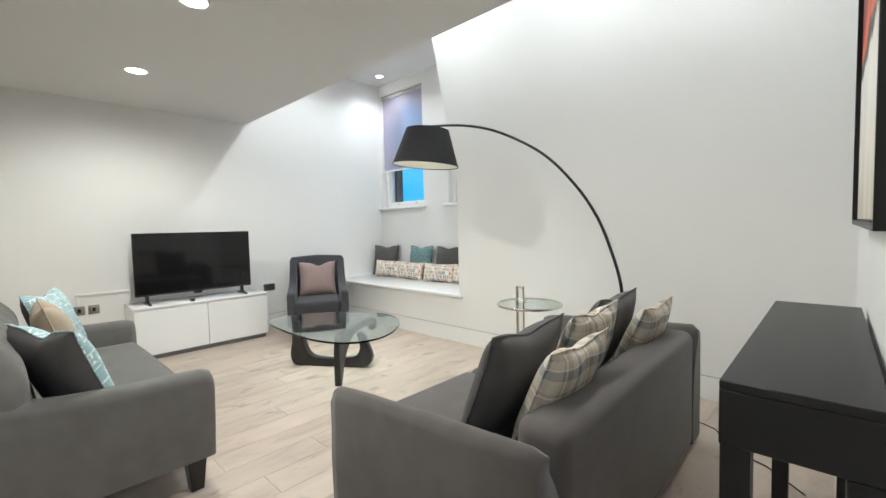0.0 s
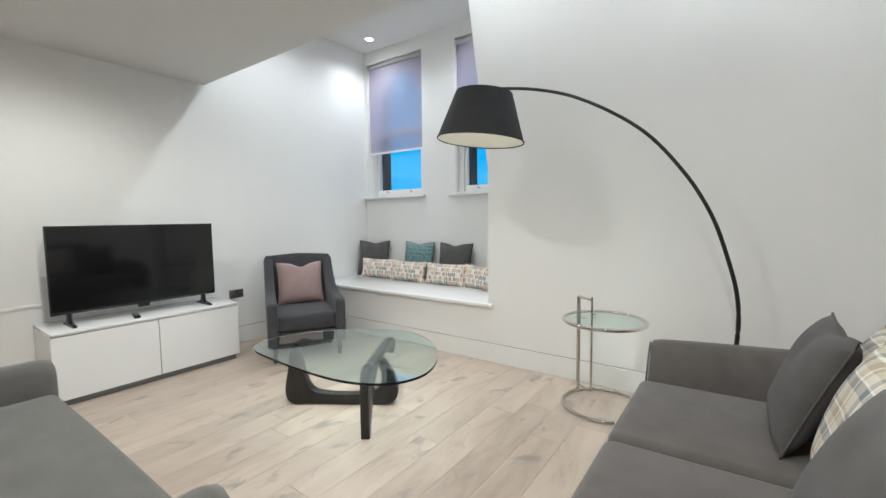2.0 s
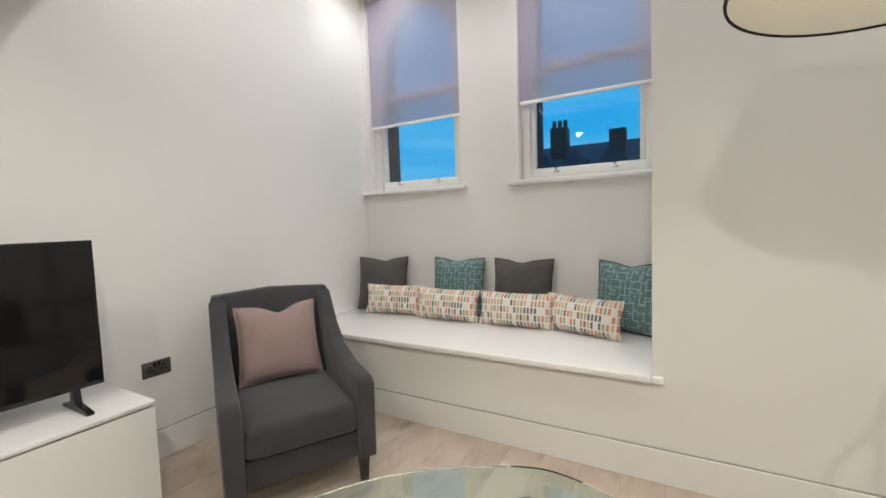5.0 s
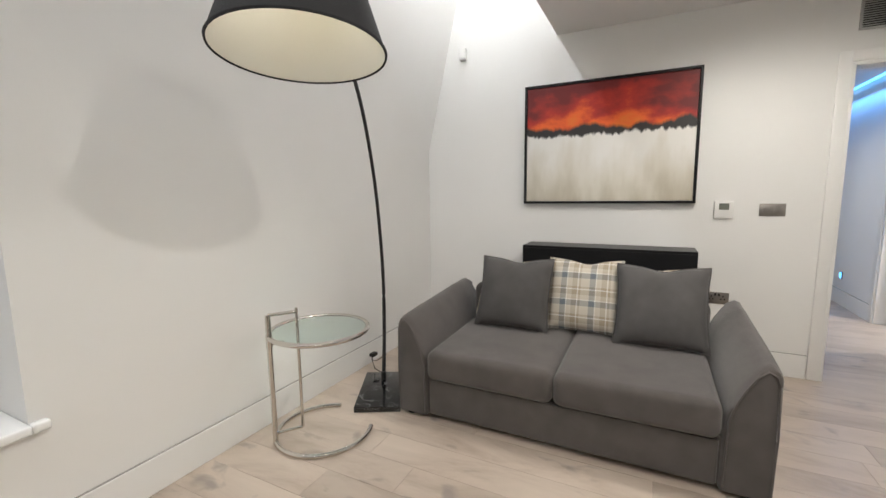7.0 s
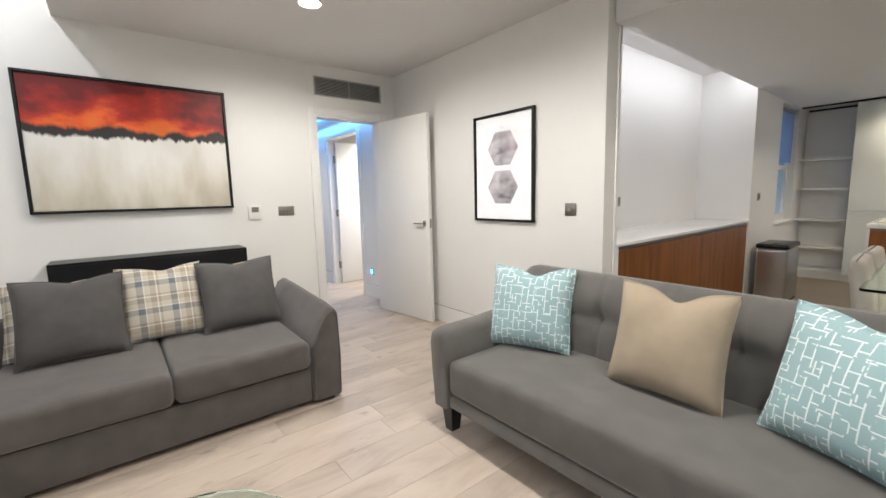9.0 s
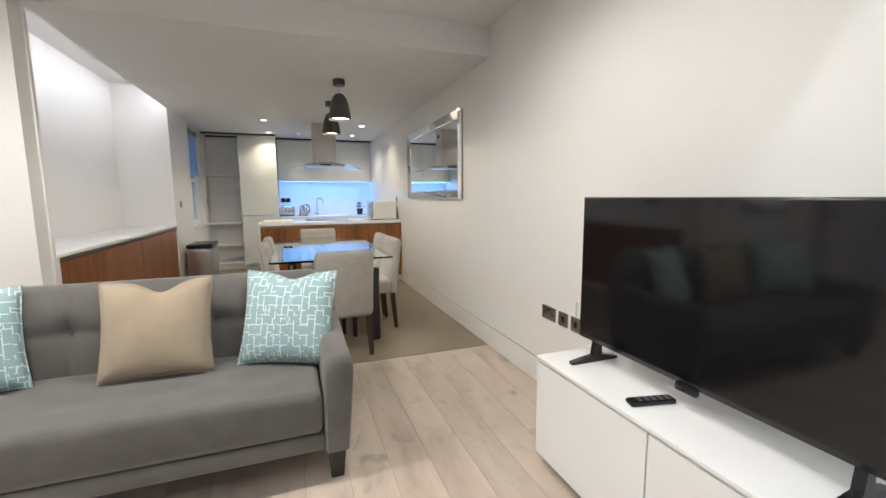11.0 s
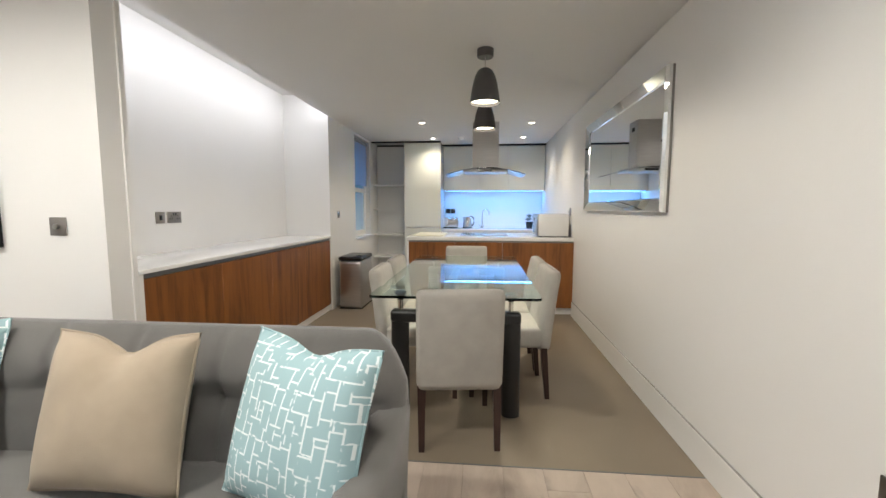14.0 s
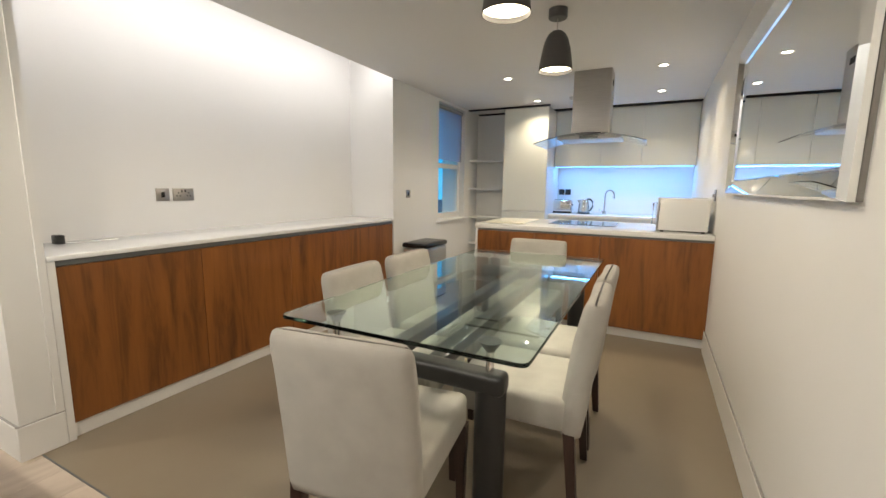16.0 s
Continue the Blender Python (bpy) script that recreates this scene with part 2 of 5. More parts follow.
def wood(name, dark, light, axis_scale, rough, ring=3.0, rand=0.35, knots=False, coat=0.0):
    m = bpy.data.materials.new(name)
    m.use_nodes = True
    t = m.node_tree
    b = t.nodes["Principled BSDF"]
    b.inputs["Roughness"].default_value, b.inputs["Coat Weight"].default_value = rough, coat
    c = t.nodes.new("ShaderNodeTexCoord")
    oi = t.nodes.new("ShaderNodeObjectInfo")
    ad = t.nodes.new("ShaderNodeVectorMath")
    ad.operation = "ADD"
    k = t.nodes.new("ShaderNodeVectorMath")
    k.operation = "SCALE"
    k.inputs[0].default_value, = ((37.0, 53.0, 71.0),)
    t.links.new(oi.outputs["Random"], k.inputs["Scale"])
    t.links.new(c.outputs["Object"], ad.inputs[0])
    t.links.new(k.outputs["Vector"], ad.inputs[1])
    mp = t.nodes.new("ShaderNodeMapping")
    mp.inputs["Scale"].default_value = axis_scale
    t.links.new(ad.outputs["Vector"], mp.inputs["Vector"])
    n = t.nodes.new("ShaderNodeTexNoise")
    n.inputs["Scale"].default_value, n.inputs["Detail"].default_value, n.inputs["Distortion"].default_value = ring, 8, 0.6
    n.inputs["Roughness"].default_value = 0.62
    t.links.new(mp.outputs["Vector"], n.inputs["Vector"])
    r = ramp(t, [(0.28, dark), (0.50, [(a + 2 * c2) / 3 for a, c2 in zip(dark, light)]), (0.72, light)])
    t.links.new(n.outputs["Fac"], r.inputs["Fac"])
    hs = t.nodes.new("ShaderNodeHueSaturation")
    mr = t.nodes.new("ShaderNodeMapRange")
    mr.inputs["To Min"].default_value, mr.inputs["To Max"].default_value = 1 - rand / 2, 1 + rand / 2
    t.links.new(oi.outputs["Random"], mr.inputs["Value"])
    t.links.new(mr.outputs["Result"], hs.inputs["Value"])
    t.links.new(r.outputs["Color"], hs.inputs["Color"])
    out = hs.outputs["Color"]
    if knots:
        v = t.nodes.new("ShaderNodeTexNoise")
        v.inputs["Scale"].default_value, v.inputs["Detail"].default_value, v.inputs["Distortion"].default_value = 2.6, 3, 0.5
        mk = t.nodes.new("ShaderNodeMapping")
        mk.inputs["Scale"].default_value = (3.2, 1.7, 1)
        t.links.new(ad.outputs["Vector"], mk.inputs["Vector"])
        t.links.new(mk.outputs["Vector"], v.inputs["Vector"])
        kr = ramp(t, [(0.62, (0, 0, 0)), (0.74, (0.8, 0.8, 0.8))])
        t.links.new(v.outputs["Fac"], kr.inputs["Fac"])
        mx = t.nodes.new("ShaderNodeMix")
        mx.data_type = "RGBA"
        t.links.new(kr.outputs["Color"], mx.inputs["Factor"])
        t.links.new(out, mx.inputs["A"])
        mx.inputs["B"].default_value = (0.27, 0.23, 0.20, 1)
        out = mx.outputs["Result"]
    t.links.new(out, b.inputs["Base Color"])
    bp = t.nodes.new("ShaderNodeBump")
    bp.inputs["Strength"].default_value, bp.inputs["Distance"].default_value = 0.12, 0.002
    t.links.new(n.outputs["Fac"], bp.inputs["Height"])
    t.links.new(bp.outputs["Normal"], b.inputs["Normal"])
    return m


oak = wood("limed oak", (0.37, 0.295, 0.235), (0.565, 0.475, 0.395), (3.4, 1.1, 1), 0.40, 1.5, 0.17, True)
walnut = wood("walnut veneer", (0.10, 0.031, 0.007), (0.33, 0.118, 0.027), (5, 5, 0.5), 0.38, 2.4, 0.12, False, 0.05)


def patterned(name, kind):
    """Printed or woven cushion cloth; the cloth lies in the local XZ plane."""
    m = bpy.data.materials.new(name)
    m.use_nodes = True
    t = m.node_tree
    b = t.nodes["Principled BSDF"]
    b.inputs["Roughness"].default_value = 0.9
    c = t.nodes.new("ShaderNodeTexCoord")
    sx = t.nodes.new("ShaderNodeSeparateXYZ")
    t.links.new(c.outputs["Object"], sx.inputs["Vector"])
    cb = t.nodes.new("ShaderNodeCombineXYZ")
    t.links.new(sx.outputs["X"], cb.inputs["X"])
    t.links.new(sx.outputs["Z"], cb.inputs["Y"])

    def brick(scale, w, h, mortar, off, rot, a, bb, cm):
        mp = t.nodes.new("ShaderNodeMapping")
        mp.inputs["Rotation"].default_value = (0, 0, radians(rot))
        t.links.new(cb.outputs["Vector"], mp.inputs["Vector"])
        k = t.nodes.new("ShaderNodeTexBrick")
        k.offset = off
        k.inputs["Scale"].default_value = scale
        k.inputs["Brick Width"].default_value, k.inputs["Row Height"].default_value = w, h
        k.inputs["Mortar Size"].default_value, k.inputs["Mortar Smooth"].default_value = mortar, 0.1
        k.inputs["Color1"].default_value, k.inputs["Color2"].default_value, k.inputs["Mortar"].default_value = (*a, 1), (*bb, 1), (*cm, 1)
        t.links.new(mp.outputs["Vector"], k.inputs["Vector"])
        return k

    def mix(kind2, fac, a, bb):
        x = t.nodes.new("ShaderNodeMix")
        x.data_type, x.blend_type = "RGBA", kind2
        for s, v in (("Factor", fac), ("A", a), ("B", bb)):
            if hasattr(v, "links"):
                t.links.new(v, x.inputs[s])
            else:
                x.inputs[s].default_value = v
        return x.outputs["Result"]

    if kind in ("teal", "teal_dark"):
        g = (0.34, 0.50, 0.53) if kind == "teal" else (0.10, 0.19, 0.20)
        w = (0.80, 0.86, 0.86) if kind == "teal" else (0.33, 0.42, 0.42)
        z, o = (0, 0, 0), (1, 1, 1)
        k1 = brick(13, 1.1, 0.62, 0.034, 0.5, 0, z, z, o)
        k2 = brick(13, 0.85, 0.42, 0.034, 0.37, 90, z, z, o)
        n1 = t.nodes.new("ShaderNodeTexNoise")
        n1.inputs["Scale"].default_value = 22
        t.links.new(cb.outputs["Vector"], n1.inputs["Vector"])
        r1 = ramp(t, [(0.47, (1, 1, 1)), (0.50, (0, 0, 0))])
        r2 = ramp(t, [(0.47, (0, 0, 0)), (0.50, (1, 1, 1))])
        t.links.new(n1.outputs["Fac"], r1.inputs["Fac"])
        t.links.new(n1.outputs["Fac"], r2.inputs["Fac"])
        m1 = mix("MULTIPLY", 1.0, k1.outputs["Color"], r1.outputs["Color"])
        m2 = mix("MULTIPLY", 1.0, k2.outputs["Color"], r2.outputs["Color"])
        s = mix("ADD", 1.0, m1, m2)
        out = mix("MIX", s, (*g, 1), (*w, 1))
    elif kind == "dashes":
        k = brick(22, 0.36, 1.0, 0.085, 0.35, 0, (0, 0, 0), (1, 1, 1), (0, 0, 0))
        v = t.nodes.new("ShaderNodeTexWhiteNoise")
        v.noise_dimensions = "2D"
        sn = t.nodes.new("ShaderNodeVectorMath")
        sn.operation = "SNAP"
        sn.inputs[1].default_value = (0.024, 0.048, 1)
        t.links.new(cb.outputs["Vector"], sn.inputs[0])
        t.links.new(sn.outputs["Vector"], v.inputs["Vector"])
        r = ramp(t, [(0.0, (0.17, 0.17, 0.17)), (0.15, (0.60, 0.27, 0.19)), (0.40, (0.33, 0.38, 0.26)), (0.60, (0.60, 0.42, 0.28)), (0.78, (0.72, 0.70, 0.65))])
        r.color_ramp.interpolation = "CONSTANT"
        t.links.new(v.outputs["Value"], r.inputs["Fac"])
        kk = brick(1.0, 0.024, 0.048, 0.0045, 0.0, 0, (1, 1, 1), (1, 1, 1), (0, 0, 0))
        out = mix("MIX", kk.outputs["Color"], (0.74, 0.72, 0.66, 1), r.outputs["Color"])
    else:
        def bands(sock, period, stops, shift=0.0):
            d = t.nodes.new("ShaderNodeMath")
            d.operation = "MULTIPLY_ADD"
            d.inputs[1].default_value, d.inputs[2].default_value = 1 / period, shift
            t.links.new(sock, d.inputs[0])
            f = t.nodes.new("ShaderNodeMath")
            f.operation = "FRACT"
            t.links.new(d.outputs[0], f.inputs[0])
            r = ramp(t, stops)
            r.color_ramp.interpolation = "CONSTANT"
            t.links.new(f.outputs[0], r.inputs["Fac"])
            return r.outputs["Color"]

        cream, greyb, tanb, white = (0.55, 0.50, 0.42), (0.16, 0.18, 0.20), (0.36, 0.30, 0.22), (0.75, 0.73, 0.68)
        st = [(0.0, cream), (0.22, greyb), (0.42, white), (0.46, cream), (0.62, tanb), (0.80, white), (0.84, tanb), (0.92, cream)]
        out = mix("MIX", 0.5, bands(sx.outputs["X"], 0.17, st), bands(sx.outputs["Z"], 0.17, st, 0.3))
    n = t.nodes.new("ShaderNodeTexNoise")
    n.inputs["Scale"].default_value = 420
    t.links.new(c.outputs["Object"], n.inputs["Vector"])
    bp = t.nodes.new("ShaderNodeBump")
    bp.inputs["Strength"].default_value, bp.inputs["Distance"].default_value = 0.3, 0.003
    t.links.new(n.outputs["Fac"], bp.inputs["Height"])
    t.links.new(bp.outputs["Normal"], b.inputs["Normal"])
    t.links.new(out, b.inputs["Base Color"])
    return m


teal = patterned("teal maze print", "teal")
teal_dark = patterned("deep teal maze print", "teal_dark")
dashes = patterned("dash print", "dashes")
plaid = patterned("grey cream plaid", "plaid")

# translucent roller blind
blind_mat = bpy.data.materials.new("translucent blind")
blind_mat.use_nodes = True
bt = blind_mat.node_tree
tr = bt.nodes.new("ShaderNodeBsdfTranslucent")
tr.inputs["Color"].default_value = (0.80, 0.84, 1.0, 1)
df = bt.nodes.new("ShaderNodeBsdfDiffuse")
df.inputs["Color"].default_value = (0.62, 0.60, 0.58, 1)
ms = bt.nodes.new("ShaderNodeMixShader")
ms.inputs["Fac"].default_value = 0.6
wv = bt.nodes.new("ShaderNodeTexNoise")
wv.inputs["Scale"].default_value = 250
bb = bt.nodes.new("ShaderNodeBump")
bb.inputs["Strength"].default_value = 0.1
bt.links.new(wv.outputs["Fac"], bb.inputs["Height"])
bt.links.new(bb.outputs["Normal"], df.inputs["Normal"])
bt.links.new(tr.outputs[0], ms.inputs[2])
bt.links.new(df.outputs[0], ms.inputs[1])
tp_ = bt.nodes.new("ShaderNodeBsdfTransparent")
tp_.inputs["Color"].default_value = (1.0, 0.92, 0.97, 1)
ms2 = bt.nodes.new("ShaderNodeMixShader")
ms2.inputs["Fac"].default_value = 0.46
bt.links.new(ms.outputs[0], ms2.inputs[1])
bt.links.new(tp_.outputs[0], ms2.inputs[2])
bt.links.new(ms2.outputs[0], bt.nodes["Material Output"].inputs["Surface"])

# painted canvas: red sky over a dark tree line and a pale field
canvas = bpy.data.materials.new("abstract canvas")
canvas.use_nodes = True
ct = canvas.node_tree
cc = ct.nodes.new("ShaderNodeTexCoord")
cs = ct.nodes.new("ShaderNodeSeparateXYZ")
ct.links.new(cc.outputs["Object"], cs.inputs["Vector"])


def cnoise(scale, stretch, detail=6):
    mp = ct.nodes.new("ShaderNodeMapping")
    mp.inputs["Scale"].default_value = stretch
    ct.links.new(cc.outputs["Object"], mp.inputs["Vector"])
    n = ct.nodes.new("ShaderNodeTexNoise")
    n.inputs["Scale"].default_value, n.inputs["Detail"].default_value = scale, detail
    ct.links.new(mp.outputs["Vector"], n.inputs["Vector"])
    return n.outputs["Fac"]


def cmath(op, a, b):
    n = ct.nodes.new("ShaderNodeMath")
    n.operation = op
    for k, v in enumerate((a, b)):
        if hasattr(v, "links"):
            ct.links.new(v, n.inputs[k])
        else:
            n.inputs[k].default_value = v
    return n.outputs[0]


def cmix(f, a, b):
    n = ct.nodes.new("ShaderNodeMix")
    n.data_type = "RGBA"
    for s, v in (("Factor", f), ("A", a), ("B", b)):
        if hasattr(v, "links"):
            ct.links.new(v, n.inputs[s])
        else:
            n.inputs[s].default_value = v
    return n.outputs["Result"]


hgt = cmath("ADD", cs.outputs["Z"], cmath("MULTIPLY", cmath("SUBTRACT", cnoise(9, (1, 1, 0.2)), 0.5), 0.16))
hot = ramp(ct, [(0.30, (0.16, 0.008, 0.008)), (0.48, (0.42, 0.02, 0.01)), (0.62, (0.75, 0.12, 0.015)), (0.75, (0.70, 0.20, 0.02))])
sky_in = cmath("SUBTRACT", cmath("ADD", cnoise(4, (1, 1, 1.6)), cmath("MULTIPLY", cmath("SUBTRACT", 0.25, cs.outputs["Z"]), 1.2)), cmath("MULTIPLY", cmath("MULTIPLY", cs.outputs["X"], cs.outputs["X"]), 0.35))
ct.links.new(sky_in, hot.inputs["Fac"])
pale = ramp(ct, [(0.3, (0.38, 0.33, 0.23)), (0.55, (0.66, 0.62, 0.54)), (0.7, (0.78, 0.76, 0.72))])
pale_in = cmath("ADD", cmath("MULTIPLY", cnoise(6, (1, 1, 0.3)), 0.55), cmath("ADD", cmath("MULTIPLY", cs.outputs["Z"], 0.55), 0.42))
ct.links.new(pale_in, pale.inputs["Fac"])
up_edge = ramp(ct, [(0.115, (0, 0, 0)), (0.14, (1, 1, 1))])
ct.links.new(hgt, up_edge.inputs["Fac"])
low = cmath("ADD", cs.outputs["Z"], cmath("MULTIPLY", cmath("SUBTRACT", cnoise(26, (1, 1, 0.3)), 0.5), 0.11))
lo_edge = ramp(ct, [(0.055, (0, 0, 0)), (0.075, (1, 1, 1))])
ct.links.new(low, lo_edge.inputs["Fac"])
body = cmix(lo_edge.outputs["Color"], pale.outputs["Color"], (0.025, 0.022, 0.022, 1))
body = cmix(up_edge.outputs["Color"], body, hot.outputs["Color"])
cb_ = ct.nodes["Principled BSDF"]
cb_.inputs["Roughness"].default_value = 0.5
ct.links.new(body, cb_.inputs["Base Color"])
paper = mat("white art paper", (0.74, 0.74, 0.77), 0.7, var=0.02)
agate = mat("grey violet agate print", (0.30, 0.28, 0.31), 0.6, var=0.7, scale=6, stretch=(1, 1, 1.8))

# ---- large structure ----
WX, EX = -5.33, 0.07           # west and east faces of the living room
NY, BY = 3.30, 4.20            # north wall face, alcove back wall
CZ, RZ, DZ = 2.55, 3.46, 2.33  # living ceiling, raised ceiling, dining ceiling
AX = -2.92                     # alcove side wall
SY, PX = -0.60, -2.45          # south wall of the living room, pier line of the dining room
KY = -6.30                     # kitchen back wall

struct("wall_west", bx(WX - 0.2, WX, KY - 0.2, BY + 0.3, 0, 3.6), paint, "smooth white painted plaster wall", "wall")
# east wall round the doorway
D0, D1, DH = -0.42, 0.31, 2.08
east = bx(EX, EX + 0.13, D1, BY, 0, 3.6)
box(east, EX, EX + 0.13, SY - 0.12, D0, 0, 3.6)
box(east, EX, EX + 0.13, D0, D1, DH, 3.6)
struct("wall_east", east, paint, "white painted wall with a doorway", "wall")
struct("wall_north", prism([(NY, 0), (NY, 1.70), (2.88, RZ), (BY, RZ), (BY, 0)], "x", AX, EX), paint, "white wall leaning inwards above a low knee", "wall")
# alcove back wall with two window openings
W1, W2, WZ0, WZ1 = (-5.27, -4.345), (-3.86, -2.935), 1.56, 3.30
back = bx(WX, W1[0], BY, BY + 0.3, 0, 3.6)
box(back, W1[1], W2[0], BY, BY + 0.3, 0, 3.6)
box(back, W2[1], EX + 0.13, BY, BY + 0.3, 0, 3.6)
for a, b in (W1, W2):
    box(back, a, b, BY, BY + 0.3, 0, WZ0)
    box(back, a, b, BY, BY + 0.3, WZ1, 3.6)
struct("wall_alcove", back, paint, "white alcove wall with two sash windows", "wall")
struct("wall_bench", bx(WX, AX, NY, NY + 0.1, 0, 0.487), paint, "white painted front below the window seat", "wall")
struct("wall_south", bx(PX + 0.01, EX, SY - 0.13, SY, 0, CZ), paint, "white painted wall with a framed print", "wall")
struct("wall_niche", bx(-1.9, -1.75, -3.6, SY - 0.13, 0, 2.62), paint, "white recessed wall washed by a hidden strip light", "wall")
struct("wall_niche_end", bx(PX, -1.75, SY - 0.16, SY - 0.13, 0, 2.62), paint, "white end wall of the sideboard niche", "wall")
# pier and kitchen side wall with a window
KW0, KW1, KWZ = -5.42, -4.62, 0.83
pier = bx(PX, -2.1, KW1, -3.6, 0, 2.62)
box(pier, -2.1, -1.75, -3.75, -3.6, 0, 2.62)
box(pier, PX, -2.1, KY, KW0, 0, 2.62)
box(pier, PX, -2.1, KW0, KW1, 0, KWZ)
box(pier, PX, -2.1, KW0, KW1, 2.30, 2.62)
struct("wall_pier", pier, paint, "white kitchen wall with a window", "wall")
struct("wall_kitchen", bx(WX - 0.2, -2.1, KY - 0.15, KY, 0, 2.62), paint, "white wall behind the kitchen units", "wall")
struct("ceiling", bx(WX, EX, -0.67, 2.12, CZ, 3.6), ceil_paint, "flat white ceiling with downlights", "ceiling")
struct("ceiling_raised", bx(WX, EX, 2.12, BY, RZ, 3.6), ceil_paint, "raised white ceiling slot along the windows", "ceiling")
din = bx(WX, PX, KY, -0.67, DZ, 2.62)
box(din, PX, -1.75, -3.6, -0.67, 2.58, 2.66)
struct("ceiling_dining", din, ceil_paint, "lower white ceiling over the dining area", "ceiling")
struct("subfloor", bx(WX - 0.2, 4.2, KY - 0.2, BY + 0.3, -0.2, -0.014), dark_gap, "floor base below the boards", "floor")
tile_floor = struct("floor_dining", bx(WX, PX + 0.6, KY, -0.66, -0.014, 0.0), taupe, "matt taupe floor of the dining area", "floor")

# hall beyond the door
hall = bx(EX + 0.13, 0.95, SY - 0.12, SY, 0, 2.45)
box(hall, 1.88, 4.1, SY - 0.12, SY, 0, 2.45)
box(hall, 0.95, 1.88, SY - 0.12, SY, 2.1, 2.45)
struct("wall_hall", hall, paint, "white hall wall under a blue strip light", "wall")
struct("wall_hall_north", bx(EX + 0.13, 4.1, 1.1, 1.2, 0, 2.45), paint, "plain white hall wall", "wall")
struct("wall_hall_end", bx(4.1, 4.2, -2.4, 1.2, 0, 2.45), paint, "plain white wall at the hall's end", "wall")
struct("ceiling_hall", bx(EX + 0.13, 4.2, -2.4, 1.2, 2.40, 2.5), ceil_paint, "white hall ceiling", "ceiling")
room = bx(0.4, 2.6, -2.4, -2.3, 0, 2.45)
box(room, 0.4, 0.5, -2.3, SY - 0.12, 0, 2.45)
box(room, 2.5, 2.6, -2.3, SY - 0.12, 0, 2.45)
struct("wall_side_room", room, paint, "cream walls of the room off the hall", "wall")

# baseboards, slightly proud with a shadow line above
BH = 0.165


def baseboard(x0, x1, y0, y1):
    b = bx(x0, x1, y0, y1, 0, BH, 0.003, 1)
    struct("baseboard", b, trim_paint, "white flush baseboard with a thin shadow line", "baseboard")
    d = 0.003
    struct("trim", bx(x0 + d if x1 - x0 < 0.05 else x0, x1 - d if x1 - x0 < 0.05 else x1, y0 + d if y1 - y0 < 0.05 else y0, y1 - d if y1 - y0 < 0.05 else y1, BH, BH + 0.004), soft_gap, "thin dark shadow gap", "trim")


baseboard(WX, WX + 0.014, -3.6, NY)
baseboard(WX + 0.014, EX - 0.014, NY - 0.014, NY)
baseboard(EX - 0.014, EX, D1 + 0.07, NY - 0.014)
baseboard(PX + 0.01, EX - 0.014, SY, SY + 0.014)
baseboard(PX - 0.005, PX + 0.01, SY - 0.16, SY + 0.014)
baseboard(0.21, 0.90, SY, SY + 0.014)
baseboard(1.94, 4.0, SY, SY + 0.014)

# window seat
seat = thing("window_seat", pose((WX + AX) / 2, NY, 0.487), "glossy white painted window seat top with rounded nosing", "window seat")
part("seat_top", bx(WX - (WX + AX) / 2, AX - (WX + AX) / 2 - 0.001, -0.04, BY - NY, 0, 0.034, 0.008, 3), lacquer, seat)
part("nosing_return", bx(AX - (WX + AX) / 2 - 0.001, AX - (WX + AX) / 2 + 0.05, -0.04, -0.001, 0, 0.034, 0.008, 3), lacquer, seat)


